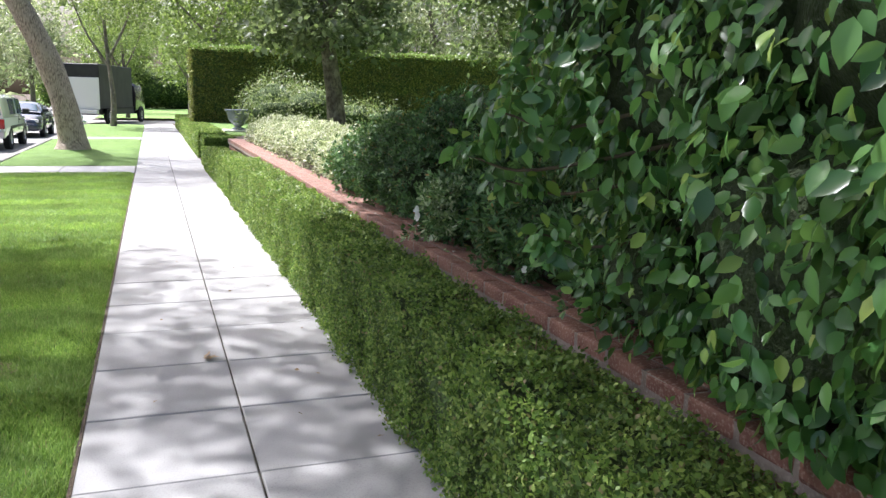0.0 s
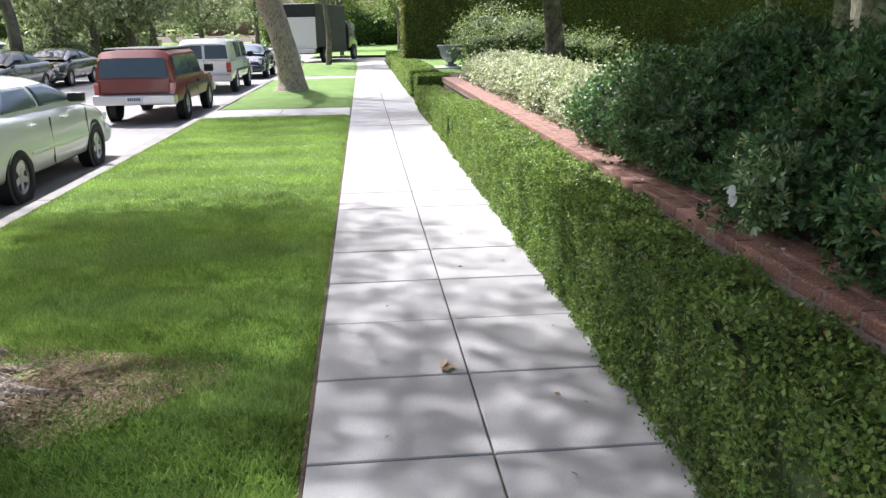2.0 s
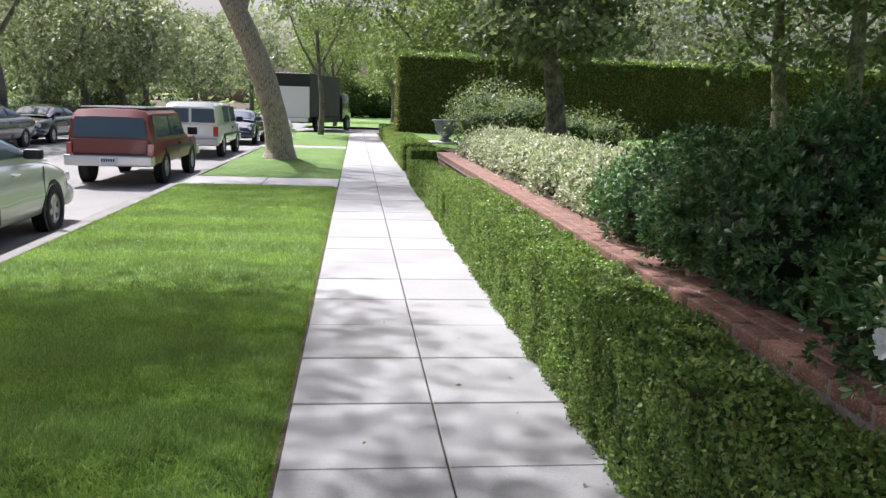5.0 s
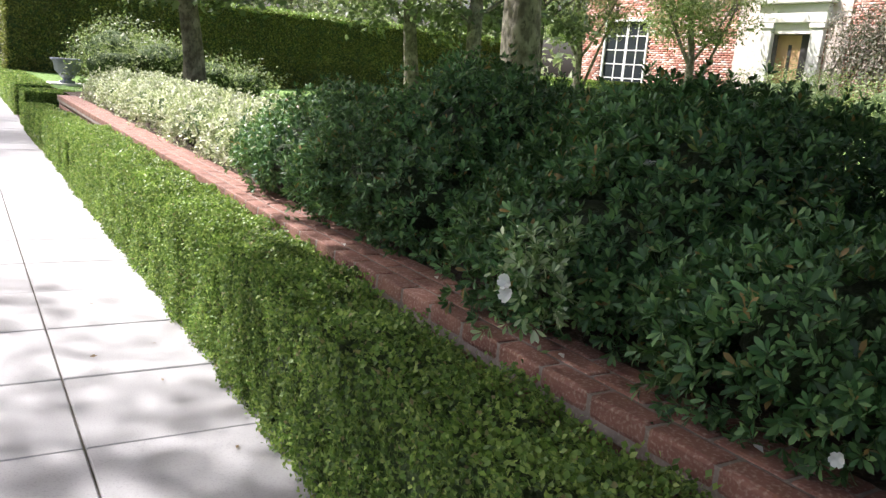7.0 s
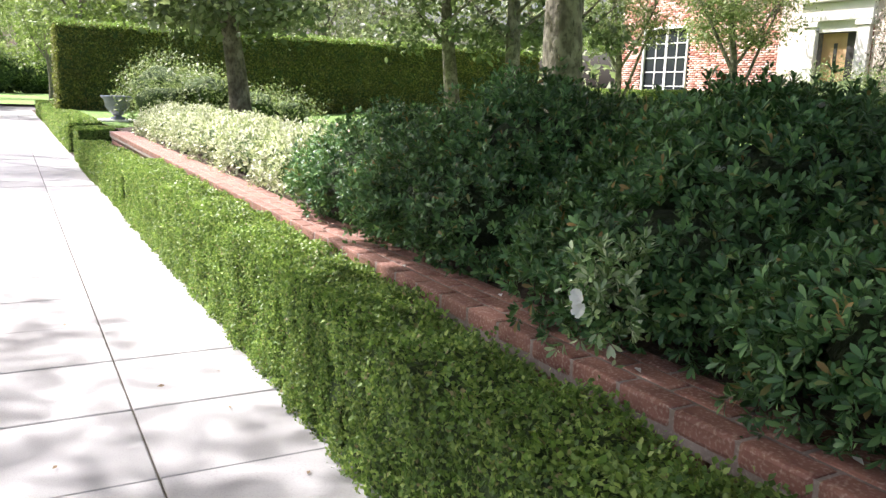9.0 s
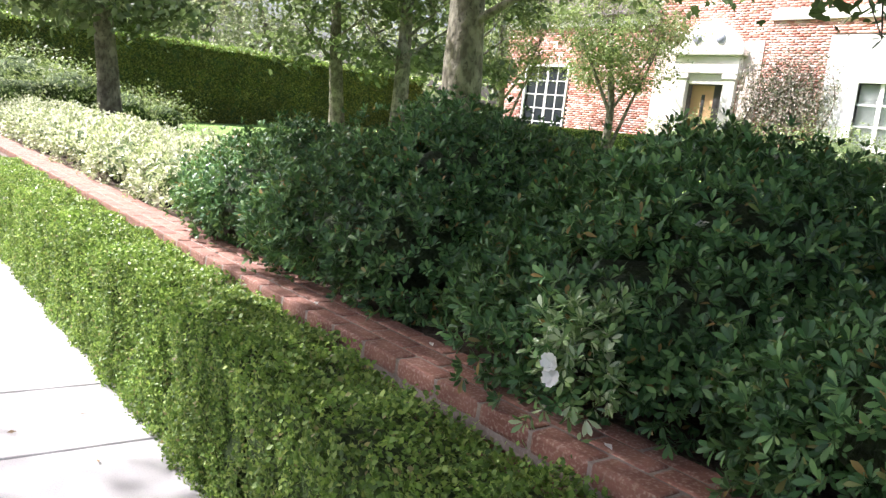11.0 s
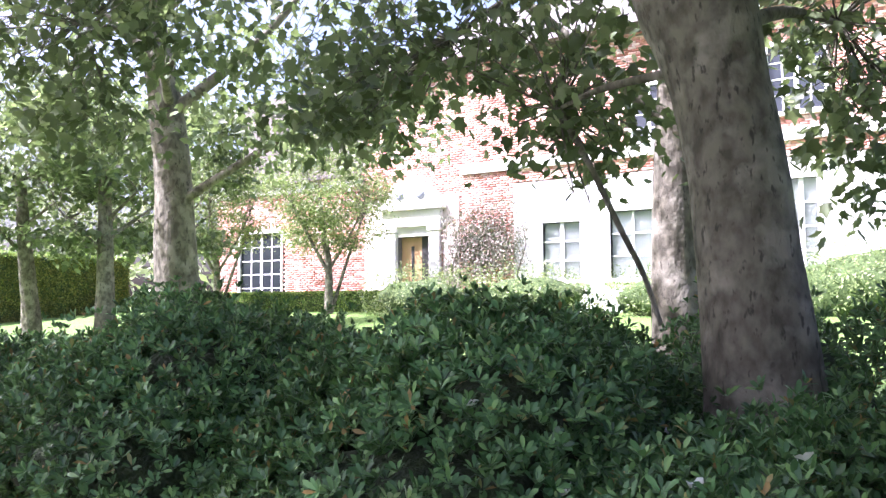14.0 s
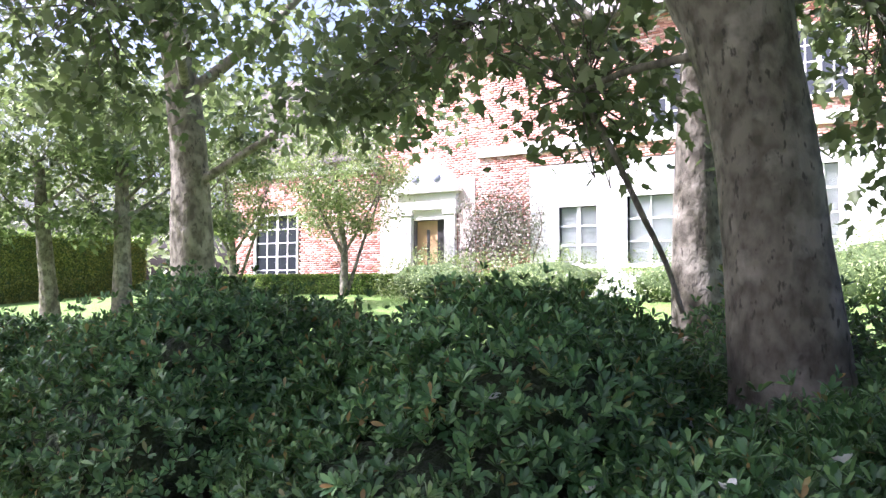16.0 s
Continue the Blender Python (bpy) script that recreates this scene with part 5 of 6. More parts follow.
def sedan(at, turn, paint, label, group="", plate=True):
    """A rounded four-door saloon."""
    car = thing("car", at, label, "car", group, turn=turn)
    st = [(-2.38, .44, .72, .58), (-2.35, .36, .83, .72), (-2.24, .28, .95, .81), (-1.95, .24, 1.0, .85), (-1.5, .22, .995, .868), (-.9, .20, .975, .87), (.3, .20, .955, .87), (1.0, .20, .94, .865), (1.5, .21, .88, .855), (1.95, .25, .80, .81), (2.2, .30, .71, .72), (2.33, .38, .60, .55)]
    rounded(part("body", loft(st, BODY), paint, car, smooth=True))
    ys = np.linspace(-1.84, 1.39, 34)
    rows = []
    for y in ys:
        h = cabin_high(y)
        zs = .90 + (h - .90) * np.sin(np.linspace(0, math.pi / 2, 14)) ** .7
        half = [(cabin_side(y, z), y, z) for z in zs[:-1]]
        rows.append(half + [(0, y, h)] + [(-x, yy, z) for x, yy, z in half[::-1]])
    sheet_part("cabin", rows, paint, car)
    sides = np.linspace(-1, 1, 15)
    for name, y0, y1, w0, w1 in (("rear_window", -1.64, -.98, .60, .50), ("windscreen", 1.22, .50, .62, .52)):
        rows = []
        for k in np.linspace(0, 1, 12):
            y, w = y0 + (y1 - y0) * k, w0 + (w1 - w0) * k
            rows.append([(w * c, y, cabin_top(w * c, y, .004)) for c in sides])
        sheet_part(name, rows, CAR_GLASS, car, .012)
    for s in (1, -1):
        for b0, b1, t0, t1 in ((-1.30, -.34, -.92, -.32), (-.27, .92, -.25, .40)):
            rows = []
            for k in np.linspace(0, 1, 9):
                z = .985 + .235 * k
                rows.append([(s * cabin_side(y, z, .004), y, z) for y in np.linspace(b0 + (t0 - b0) * k ** 1.3, b1 + (t1 - b1) * k, 12)])
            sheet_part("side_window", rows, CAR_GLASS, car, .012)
        for y in (-.30, .98):
            part("door_seam", box(s * .854 - .010, s * .854 + .010, y - .003, y + .003, .32, .86), SEAM, car)
        for y in (-.92, .10):
            part("door_handle", box(s * .855 - .02, s * .855 + .02, y, y + .17, .80, .83, .008), paint, car)
        part("side_trim", box(s * .866 - .014, s * .866 + .006, -.95, .95, .50, .54, .004), paint, car)
        part("wing_mirror", box(min(s * .74, s * .95), max(s * .74, s * .95), .66, .78, .96, 1.08, .035, 2), PLASTIC, car)
        corner = [(s * .34, -2.402), (s * .48, -2.398), (s * .60, -2.38), (s * .70, -2.335), (s * .785, -2.265), (s * .838, -2.16)]
        if s < 0:
            corner = corner[::-1]
        curved_block("tail_light", corner, .705, .815, .12, TAIL_RED, car)
        curved_block("reverse_light", corner, .645, .702, .12, LENS, car)
        part("headlight", box(min(s * .42, s * .74), max(s * .42, s * .74), 2.06, 2.225, .58, .70, .03, 2), LENS, car)
    rounded(part("rear_bumper", loft([(-2.46, .38, .58, .60), (-2.43, .31, .625, .76), (-2.28, .27, .63, .85), (-1.95, .26, .62, .876), (-1.72, .26, .60, .872)], BODY), paint, car, smooth=True))
    rounded(part("front_bumper", loft([(1.75, .24, .55, .862), (2.05, .24, .56, .85), (2.28, .26, .56, .76), (2.40, .30, .52, .58)], BODY), paint, car, smooth=True))
    part("exhaust", box(.30, .38, -2.44, -2.0, .25, .31, .025, 2), CHROME, car)
    if plate:
        pl = part("number_plate", box(-.16, .16, -2.402, -2.35, .645, .785, .006), PLATE, car)
        for k in range(6):
            part("plate_mark", box(-.13 + k * .045, -.10 + k * .045, -2.406, -2.402, .685, .745), PLATE_INK, pl)
    wheels(car, .868, (-1.3, 1.28), .31)
    return car


def boxy(at, turn, paint, label, name, L, W, zl, zb, zt, hood, cab_front, windows, category="car", dark_roof=False, r=.36):
    """A boxy wagon or van: rear at -L/2; hood and cab_front along y; windows: side panes as (y0, y1)."""
    car = thing(name, at, label, category, turn=turn)
    w, b = W / 2, -L / 2
    part("body", loft([(b, zl + .08, zb - .02, w * .94), (b + .08, zl, zb, w), (cab_front, zl, zb, w), (cab_front + .15, zl, zb - .03, w), (-b - .25, zl, hood - .03, w * .97), (-b, zl + .08, hood - .12, w * .86)], BODY), paint, car, smooth="edges")
    part("cabin", loft([(b + .03, zb - .03, zt - .16, w * .93), (b + .16, zb - .03, zt - .02, w * .94), (b + .6, zb - .03, zt, w * .95), (cab_front - .75, zb - .03, zt, w * .95), (cab_front - .5, zb - .03, zt - .05, w * .95), (cab_front + .12, zb - .05, zb + .02, w * .93)], CABIN), paint, car, smooth="edges")
    if dark_roof:
        part("roof_panel", box(-w * .76, w * .76, b + .3, cab_front - .7, zt - .01, zt + .035, .02), PLASTIC, car)
    hz = zt - zb
    for s in (1, -1):
        for y0, y1 in windows:
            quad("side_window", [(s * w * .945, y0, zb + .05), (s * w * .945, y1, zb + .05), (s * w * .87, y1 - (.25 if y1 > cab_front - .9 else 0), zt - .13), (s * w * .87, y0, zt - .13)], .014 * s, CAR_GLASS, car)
        part("wing_mirror", box(min(s * w, s * (w + .2)), max(s * w, s * (w + .2)), cab_front - .25, cab_front - .13, zb + .02, zb + .2, .02), PLASTIC, car)
        part("tail_light", box(min(s * w * .80, s * w * .97), max(s * w * .80, s * w * .97), b - .025, b + .05, zb - .34, zb - .06, .012), TAIL_RED, car)
        part("door_handle", box(s * w - .02, s * w + .02, cab_front - 1.05, cab_front - .88, zb - .15, zb - .11, .008), PLASTIC, car)
        for y in (cab_front - 1.15, cab_front + .02):
            part("door_seam", box(s * w - .004, s * w + .005, y - .005, y + .005, zl + .15, zb - .04), PLASTIC, car)
        part("side_trim", box(s * w - .01, s * w + .012, b + .9, -b - .9, zl + .26, zl + .34, .006), PLASTIC, car)
        part("headlight", box(min(s * w * .5, s * w * .82), max(s * w * .5, s * w * .82), -b - .06, -b + .02, hood - .32, hood - .16, .02), LENS, car)
    part("rear_bumper", box(-w * .98, w * .98, b - .16, b + .1, zl + .02, zl + .22, .03, 2), CHROME, car)
    part("front_bumper", box(-w * .96, w * .96, -b - .1, -b + .14, zl + .02, zl + .22, .03, 2), CHROME, car)
    pl = part("number_plate", box(-.16, .16, b - .175, b - .162, zl + .05, zl + .20, .004), PLATE, car)
    for k in range(6):
        part("plate_mark", box(-.12 + k * .042, -.093 + k * .042, b - .179, b - .175, zl + .10, zl + .16), PLATE_INK, pl)
    wheels(car, w, (b + .98, -b - .85), r)
    return car


sedan((-5.02, 8.3, -.19), 0, PAINT_WHITE, "white four-door sedan parked at the kerb")
suv = boxy((-4.98, 17.0, -.15), 0, PAINT_RED, "dark red two-box utility wagon parked at the kerb", "utility_wagon", 4.4, 1.62, .38, .88, 1.46, .90, 1.05, ((-1.95, -.75), (-.65, .55)), dark_roof=True, r=.33)
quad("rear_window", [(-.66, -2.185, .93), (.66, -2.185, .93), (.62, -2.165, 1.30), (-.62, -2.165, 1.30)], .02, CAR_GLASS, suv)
part("tailgate", box(-.70, .70, -2.225, -2.17, .62, .90, .015), PAINT_RED, suv)
van = boxy((-5.15, 25.4, -.15), 0, PAINT_WHITE, "white panel van parked at the kerb", "van", 4.6, 1.62, .36, .98, 1.62, .98, 1.35, ((.25, 1.3), (-1.1, -.1)), category="van", r=.35)
for s in (-1, 1):
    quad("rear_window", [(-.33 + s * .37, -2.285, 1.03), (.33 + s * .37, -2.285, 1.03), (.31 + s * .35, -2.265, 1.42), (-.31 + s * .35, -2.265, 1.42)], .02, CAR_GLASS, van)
part("door_seam", box(-.006, .006, -2.306, -2.28, .5, 1.0), PLASTIC, van)
sedan((-5.15, 33.2, -.15), 180, PAINT_NAVY, "dark blue sedan parked facing the walker", "parked dark cars")
for i, (y, pt, lb) in enumerate(((18.8, PAINT_NAVY, "dark blue sedan parked across the street"), (25.0, PAINT_GREY, "grey sedan parked across the street"), (30.0, PAINT_BLACK, "black sedan parked across the street"))):
    sedan((-11.75, y, -.15), 180, pt, lb, "cars parked across the street", False)
sedan((-19.5, 42.0, .05), 120, PAINT_WHITE, "white car standing in a drive across the street", plate=False)

# box truck further down the street
truck = thing("truck", (-3.75, 47.6, -.15), "black box truck with a white tail panel", "truck", turn=-16)
part("box", box(-1.2, 1.2, -1.5, 4.2, .9, 3.35, .04), TARP, truck, "black box body")
part("tail_panel", box(-1.2, 1.2, -1.62, -1.5, .85, 2.6, .05, 2), PAINT_WHITE, truck, "white tail panel")
part("tail_step", box(-1.15, 1.15, -1.9, -1.6, .62, .85, .03), PAINT_WHITE, truck)
part("chassis", box(-.9, .9, -1.4, 6.8, .55, 1.0, .02), PLASTIC, truck)
part("cab", loft([(5.3, .6, 2.3, 1.05), (5.5, .55, 2.45, 1.1), (6.6, .55, 2.4, 1.1), (7.2, .55, 1.6, 1.05)], BODY), PAINT_BLACK, truck, smooth="edges")
wheels(truck, 1.15, (.2, 6.2), .46)

# ---- street furniture ----
hydrant = thing("fire_hydrant", (-3.2, 34.0, 0), "pale painted fire hydrant on the parkway", "hydrant")
part("barrel", lathe([(.16, 0), (.16, .06), (.11, .08), (.105, .52), (.14, .54), (.14, .58), (.12, .62), (.07, .72), (.03, .74), (.03, .79)], 16), WHITE_PAINT, hydrant, smooth=True)
for s in (-1, 1):
    c = lathe([(.055, 0), (.055, .12), (.07, .12), (.07, .16)], 12)
    bmesh.ops.rotate(c, matrix=Matrix.Rotation(radians(90 * s), 3, "Y"), verts=c.verts)
    bmesh.ops.translate(c, vec=(s * .08, 0, .4), verts=c.verts)
    part("nozzle", c, WHITE_PAINT, hydrant, smooth=True)
lamp = thing("street_lamp", (-16.3, 29.0, .03), "tall pale grey street lamp post across the street", "street lamp")
part("post", lathe([(.16, 0), (.16, .4), (.11, .5), (.10, 2), (.075, 6.6)], 14), STUCCO, lamp, smooth=True)
lv, lf = tube(smooth_line([(0, 0, 6.3), (.5, 0, 6.55), (1.2, 0, 6.62), (1.9, 0, 6.6)], 5), np.linspace(.05, .035, 16), 8)
mesh_np("arm", lv, lf, STUCCO, lamp, smooth=True)
head = lathe([(.02, -.42), (.10, -.36), (.15, -.1), (.16, .15), (.10, .34), (.03, .38)], 16)
bmesh.ops.rotate(head, matrix=Matrix.Rotation(radians(90), 3, "Y"), verts=head.verts)
bmesh.ops.scale(head, vec=(1, 1, .55), verts=head.verts)
bmesh.ops.translate(head, vec=(2.25, 0, 6.6), verts=head.verts)
part("lamp_head", head, STUCCO, lamp, smooth=True)

# ---- urns and entry piers ----
def urn(at, s, label, mat):
    u = thing("urn", at, label, "urn", "stone urns by the entry")
    part("bowl", lathe([(.10 * s, .10 * s), (.16 * s, .16 * s), (.27 * s, .28 * s), (.30 * s, .46 * s), (.36 * s, .52 * s), (.37 * s, .56 * s), (.31 * s, .56 * s), (.28 * s, .48 * s)], 24), mat, u, smooth=True)
    part("foot", lathe([(.17 * s, 0), (.17 * s, .05 * s), (.09 * s, .07 * s), (.08 * s, .12 * s)], 20), mat, u, smooth=True)
    return u


def pier(x0, x1, y0, y1, z1, label):
    p = thing("brick_pier", ((x0 + x1) / 2, (y0 + y1) / 2, 0), label, "pier")
    cx, cy = (x0 + x1) / 2, (y0 + y1) / 2
    part("core", box(x0 - cx + .01, x1 - cx - .01, y0 - cy + .01, y1 - cy - .01, 0, z1 - .07), MORTAR, p)
    for k in range(int((z1 - .07) / .075)):
        z = k * .075
        n = max(1, int((x1 - x0) / .215))
        for i in range(n):
            a = x0 - cx + i * (x1 - x0) / n
            part("brick", box(a + .005, a + (x1 - x0) / n - .005, y0 - cy, y0 - cy + .1, z, z + .065, .004), CAP_BRICK, p)
        n = max(1, int((y1 - y0) / .215))
        for i in range(n):
            a = y0 - cy + i * (y1 - y0) / n
            part("brick", box(x0 - cx, x0 - cx + .1, a + .005 + (.1 if i == 0 else 0), a + (y1 - y0) / n - .005, z, z + .065, .004), CAP_BRICK, p)
    part("coping", box(x0 - cx - .04, x1 - cx + .04, y0 - cy - .04, y1 - cy + .04, z1 - .07, z1, .012), STONE_TRIM, p)
    return p


pier(1.45, 2.15, 18.7, 19.4, .70, "low red brick pier carrying an urn")
urn((1.8, 19.05, .70), .95, "blue-grey lead urn on a brick pier", LEAD)
pier(1.5, 2.05, 32.7, 33.3, .75, "low red brick pier carrying a pale urn")
urn((1.78, 33.0, .75), .62, "pale stone urn on a brick pier", STONE_TRIM)
steps = thing("entry_steps", (1.6, 17.4, 0), "red brick steps up into the garden", "steps")
for k in range(4):
    part("step", box(-.35 + .32 * k, .05 + .32 * k + (.6 if k == 3 else 0), -.75, 1.15, 0, .165 * (k + 1), .012), CAP_BRICK, steps)

# ---- house across the street ----
villa = thing("house", (-38.5, 72, 0), "pale stucco house with a clay tile roof, half hidden by trees", "house")
part("wall", box(-1.6, 4, -4, 4, 0, 6.0), STUCCO, villa)
rf = bmesh.new()
vs = [rf.verts.new(p) for p in ((-2.1, -4.6, 5.9), (4.6, -4.6, 5.9), (4.6, 4.6, 5.9), (-2.1, 4.6, 5.9), (-2.1, 0, 8.0), (4.6, 0, 8.0))]
for f in ((0, 1, 5, 4), (2, 3, 4, 5), (0, 4, 3), (1, 2, 5), (3, 2, 1, 0)):
    rf.faces.new([vs[i] for i in f])
part("roof", rf, ROOF_TILE, villa)
part("porch_roof", box(1.5, 4.4, -6.2, -4, 2.7, 2.95, .03), ROOF_TILE, villa)
part("porch_wall", box(1.7, 4.2, -6.0, -4, 0, 2.7), STUCCO, villa)

# ---- trees across the street, behind the garden and down the road ----
rng0 = np.random.default_rng(99)
FAR = [(-13.6, 31.0, 12.5, 3), (-15.5, 20.5, 11, 3), (-15.0, 40, 9, 1), (-14.5, 50, 9, 1), (-20, 14, 10, 0), (-25, 27, 10, 1), (-15.5, 46, 10, 1), (-31, 40, 11, 1), (-16, 62, 10, 1), (-24, 60, 12, 1), (-15, 76, 10, 1), (-30, 24, 11, 0), (-12, 92, 12, 1),
       (3.5, 39, 10, 2), (8, 41, 11, 1), (13, 38, 11, 1), (18, 41, 11, 1), (5, 50, 11, 2), (14, 48, 12, 2), (24, 37, 12, 1), (-4, 98, 12, 2), (4, 84, 11, 2)]
for i, (x, y, h, kind) in enumerate(FAR):
    j = rng0.normal(size=8) * .3
    z = 0.0 if x < 1 else garden_z(x) - .05
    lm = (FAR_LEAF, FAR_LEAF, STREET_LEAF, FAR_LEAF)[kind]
    r = h * .36
    tree("broad leafy tree with pale bark and airy crown", [(x, y, z), (x + j[0], y, z + h * .16), (x + j[1] * 2, y + j[2], z + h * .34), (x + j[3] * 3, y + j[2], z + h * .6)], (.30, .22, .18, .10),
         [([(x + j[0], y, z + h * .2), (x - 1.2 + j[4], y, z + h * .36), (x - 2.2 + j[5], y + .5, z + h * .55)], .12, .04), ([(x + j[1], y, z + h * .26), (x + 1.2 + j[6], y, z + h * .42), (x + 2.0 + j[7], y - .5, z + h * .6)], .11, .04)],
         [((x, y, z + h * .62), (r, r, h * .34), 120), ((x, y - .3, z + h * (.33 if kind < 3 else .55)), (r * .9, r * .9, h * .14), 34)], 6500, .30 if y < 45 else .40, OVAL if kind != 2 else OVAL, lm, BARK_FAR, 200 + i, h * .075, 10, group="trees of the neighbourhood")


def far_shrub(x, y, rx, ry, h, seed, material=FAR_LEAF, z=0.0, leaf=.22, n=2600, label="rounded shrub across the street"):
    r2 = np.random.default_rng(seed)
    sh = thing("shrub", (x, y, z), label, "shrub", "far shrubs")
    blobs = [((0, 0, h * .45), (rx, ry, h * .58))]
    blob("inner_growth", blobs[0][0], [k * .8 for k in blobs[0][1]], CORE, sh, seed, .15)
    P, N = ellipsoids_surface(r2, n, blobs, .75)
    P = P[P[:, 2] > 0]
    Nl = unit(np.array([0, 0, .6]) + .9 * r2.normal(size=P.shape))
    scatter("foliage", P, Nl, np.cross(Nl, rand_unit(r2, len(P))), leaf * r2.uniform(.6, 1.2, len(P)), OVAL, material, sh)


for i in range(18):
    far_shrub(-16.5 - 3.0 * (i % 3) + rng0.normal() * .6, 8 + i * 3.6, 2.2, 2.2, (1.6 + 1.6 * (i % 3) + rng0.random()) if not 4 <= i <= 10 else 1.5, 300 + i)
for i in range(9):
    far_shrub(-10 + i * 4.2, 104 + rng0.normal() * 3, 4, 3, 5, 330 + i, STREET_LEAF, 0, .5, 2200, "leafy shrubs where the street ends")
woods = thing("far_woods", (0, 0, 0), "distant tree line all round", "woods", kind="stuff")
n = 26000
a = rng0.uniform(0, 2 * math.pi, n)
d = rng0.uniform(125, 150, n)
P = np.stack([d * np.cos(a), d * np.sin(a), 13 * rng0.random(n) ** .8 * (1 + .35 * np.sin(a * 9) + .2 * np.sin(a * 23))], 1)
Nl = unit(np.array([0, 0, .5]) + rng0.normal(size=P.shape))
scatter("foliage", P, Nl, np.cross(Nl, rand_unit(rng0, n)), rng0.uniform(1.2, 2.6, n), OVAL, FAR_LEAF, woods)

# ---- grass ----
grass = thing("grass", (-2.1, 3, 0), "mown grass of the parkway lawn", "grass", kind="stuff")
rng = np.random.default_rng(8)
def turf(name, n, x0, x1, y0, y1, h):
    x, y = rng.uniform(x0, x1, n), rng.uniform(y0, y1, n)
    bare_spot = (((x + 2.02) / .66) ** 2 + ((y - 1.5) / .46) ** 2) < rng.uniform(.25, 1.2, n)
    x, y = x[~bare_spot], y[~bare_spot]
    edge = np.minimum(x + 3.64, -0.735 - x)
    mound = .07 * np.exp(-((x + 2.4) ** 2 + (y - 1.6) ** 2) / .5) + .08 * np.exp(-((x + 2.4) ** 2 + (y - 20.8) ** 2) / .9)
    z = -.038 + .045 * np.clip(edge / .12, 0, 1) + mound
    P = np.stack([x + 2.1, y - 3, z], 1)
    U = unit(np.stack([rng.normal(size=len(x)) * .8, rng.normal(size=len(x)) * .8 + .7 * np.sign(np.sin(y * 5.2)), np.ones(len(x))], 1))  # leaning one way and the other after the mower
    Nl = unit(np.stack([rng.normal(size=len(x)), rng.normal(size=len(x)), 1.8 * np.ones(len(x))], 1))
    scatter(name, P, Nl, U, h * rng.uniform(.6, 1.3, len(x)), BLADE, GRASS, grass)
turf("near_blades", 270000, -3.63, -.75, -1.6, 5.5, .040)
turf("far_blades", 90000, -3.63, -.75, 5.5, 14.1, .042)
turf("edge_blades", 7000, -.82, -.748, -3, 14.1, .04)

# ---- fallen leaves on the sidewalk ----
litter = [(-.12, 1.60, .06), (.35, 1.25, .035), (.45, 1.15, .03), (-.35, 2.55, .03), (.42, 2.9, .03), (.28, .55, .03), (.5, 3.4, .025), (-.4, .95, .03), (.55, 2.1, .03), (.15, 3.3, .03), (.3, 4.2, .03), (-.2, 4.6, .03), (.6, .2, .035), (-.5, -.4, .03)]
for x, y, s in litter:
    k = 3 if s > .05 else 1
    lf = thing("fallen_leaf", (x, y, .004), "dry brown fallen leaf on the sidewalk", "leaf", "fallen leaves")
    a = rng.uniform(0, 6.28, k)
    scatter("blade", np.zeros((k, 3)) + np.array([0, 0, .004]), unit(np.array([0, 0, 1.0]) + .3 * rng.normal(size=(k, 3))), np.stack([np.cos(a), np.sin(a), .15 * np.ones(k)], 1), np.full(k, s * 1.3), LOBED if k == 3 else OVAL, DRY, lf)
for y, x in ((.95, 1.2), (.25, 1.25), (2.55, 1.17), (1.9, 1.3)):
    lf = thing("fallen_leaf", (x, y, .711), "pale fallen petal on the wall coping", "leaf", "fallen leaves")
    scatter("blade", np.array([[0, 0, .004]]), np.array([[0, .2, 1.0]]), np.array([[.4, 1.0, .1]]), [.05], OVAL, PETAL, lf)

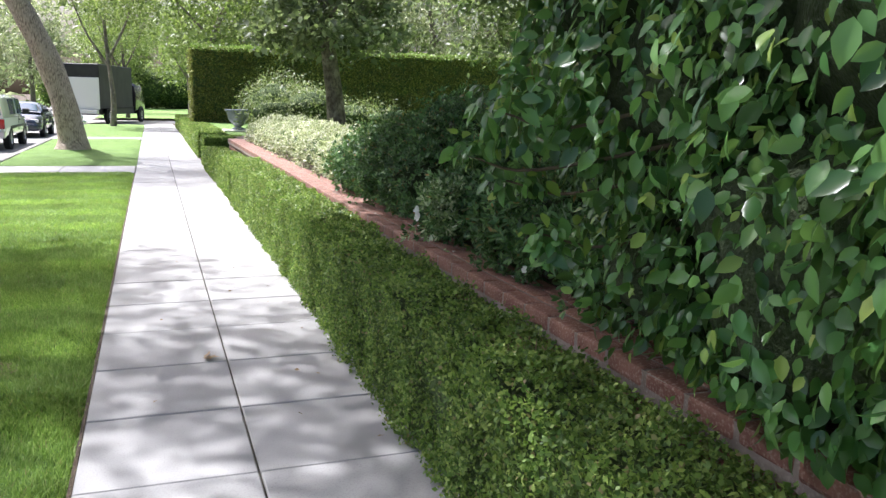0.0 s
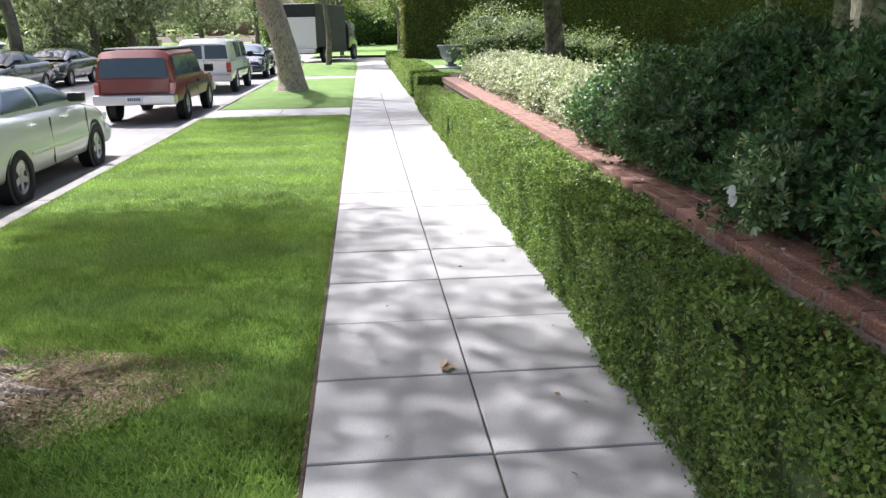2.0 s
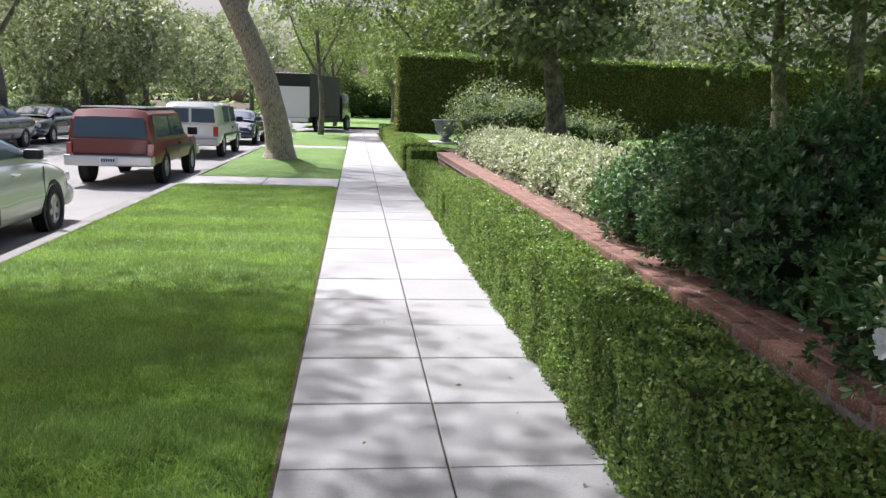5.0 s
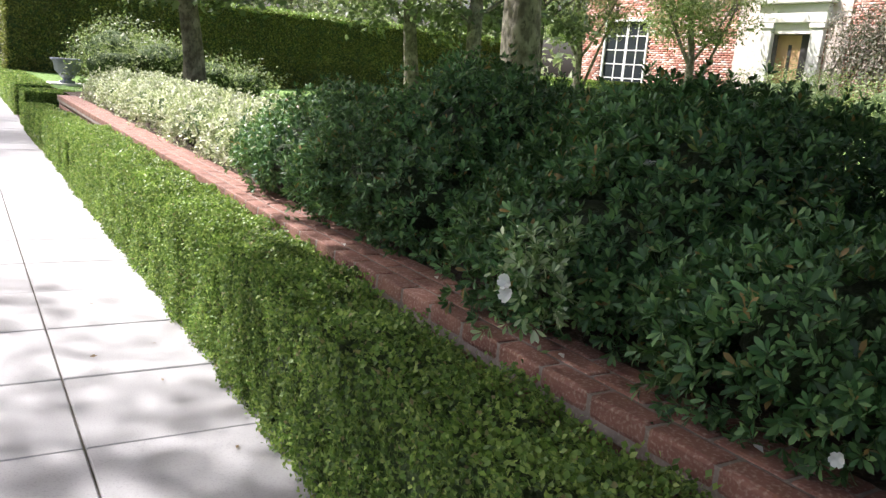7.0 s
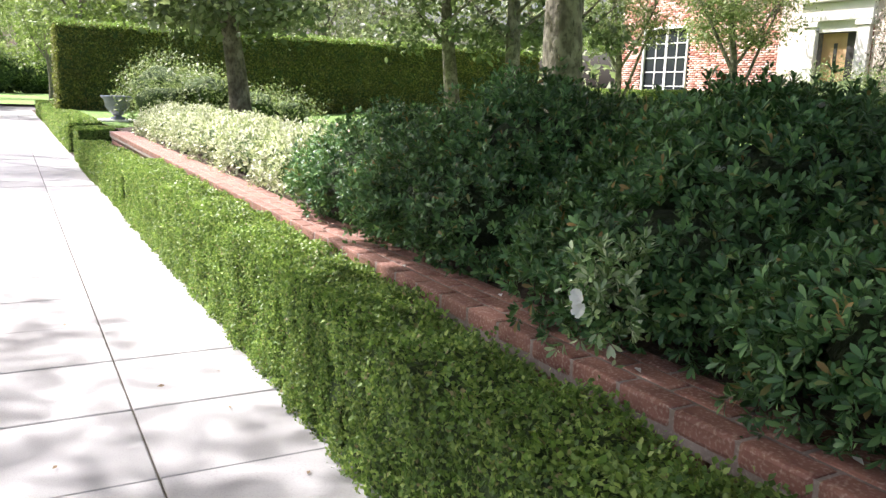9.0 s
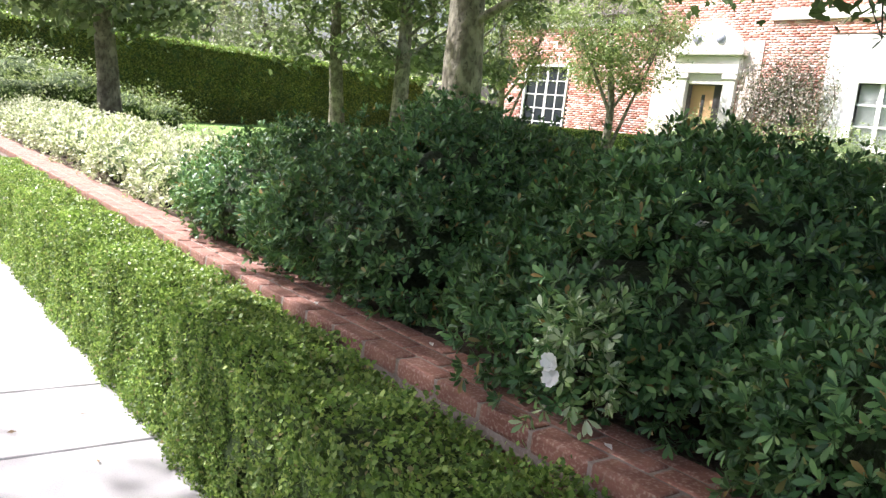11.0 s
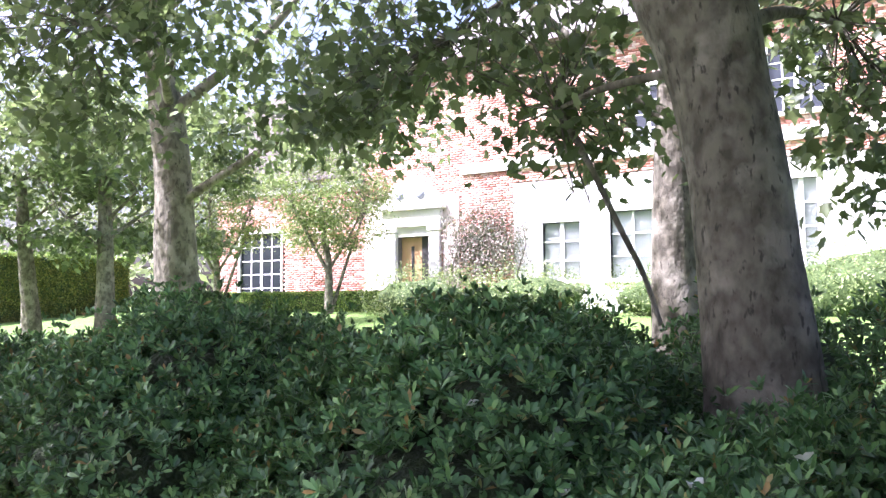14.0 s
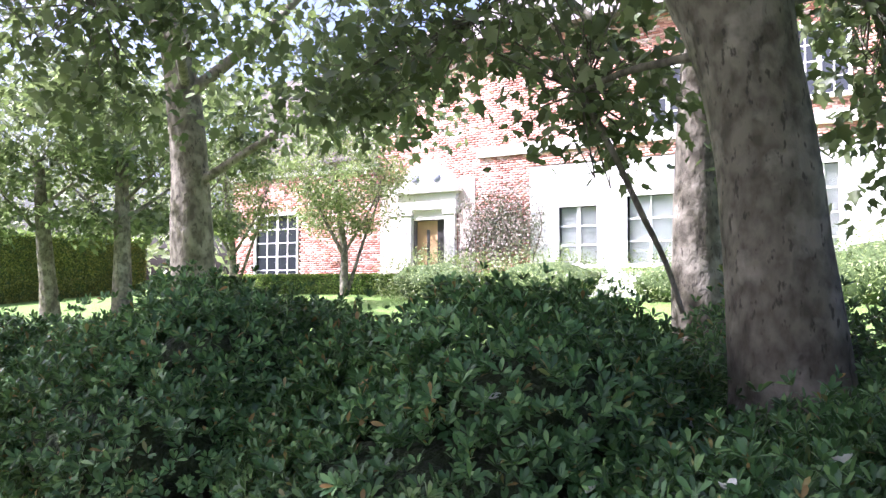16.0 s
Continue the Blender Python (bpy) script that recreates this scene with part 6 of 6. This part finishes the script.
twigs = thing("dry_twigs", (.94, -.6, .6), "pale dry twigs and yellow leaves lying on the hedge", "twigs")
k = 90
U = unit(np.stack([rng.normal(size=k), rng.normal(size=k), .5 * rng.random(k)], 1))
scatter("twig", rng.normal(size=(k, 3)) * np.array([.045, .07, .006]) + np.array([0, 0, .02]), unit(np.array([0, 0, 1.0]) + .4 * rng.normal(size=(k, 3))), U, rng.uniform(.03, .07, k), BLADE, NEEDLES, twigs)
scatter("leaf", np.array([[-.03, .05, .035], [.02, -.04, .04], [.0, .1, .035]]), unit(np.array([[.1, .2, 1.0], [-.2, -.1, 1.0], [.1, -.1, 1.0]])), np.array([[1.0, .3, 0], [.2, 1.0, .1], [-.5, .8, 0]]), [.045, .04, .035], OVAL, YOUNG_AND_LIT_LEAF, twigs, "yellowed leaves")

# ---- bricks of the garden wall ----
def bricks(parent, x0, x1, rows, z, y0, y1, length, height, off):
    wid = (x1 - x0) / rows
    src = [box(-wid / 2 + .005, wid / 2 - .004, -length / 2 + .005, length / 2 - .005, -height / 2, height / 2, .014, 2) for _ in range(2)]
    meshes = []
    for k, b in enumerate(src):
        for v in b.verts:
            v.co += noise.noise_vector(v.co * 9 + Vector((k * 5.0, z, 0))) * .002
        me = bpy.data.meshes.new("brick")
        b.to_mesh(me)
        b.free()
        me.materials.append(CAP_BRICK)
        meshes.append(me)
    r = random.Random(int(z * 1000))
    for i in range(rows):
        y = y0 + (off if i % 2 else 0)
        j = 0
        while y < y1:
            ob = new("brick", meshes[(i + j) % 2])
            ob.parent = parent
            ob.location = (x0 + wid * (i + .5) + r.uniform(-.0015, .0015), y, z + r.uniform(-.001, .001))
            ob.rotation_euler = (0, 0, r.uniform(-.012, .012))
            y += length
            j += 1


OLD_MORTAR = surface("old_mortar", (0.16, 0.125, 0.10), (0.28, 0.235, 0.20), 0.95, 6.0, 90.0, (0.32, 0.28, 0.24))
coping_bed = part("coping_bed", box(1.1035, 1.388, -3.1, 14.15, .6075, .7015), OLD_MORTAR, wall)
bricks(wall, 1.095, 1.395, 3, .674, -3.0, 14.0, .225, .068, .11)
for k in range(2):
    bricks(wall, 1.12, 1.22, 1, .598 - k * .076, -2.0, 14.0, .225, .064, .11 * k)
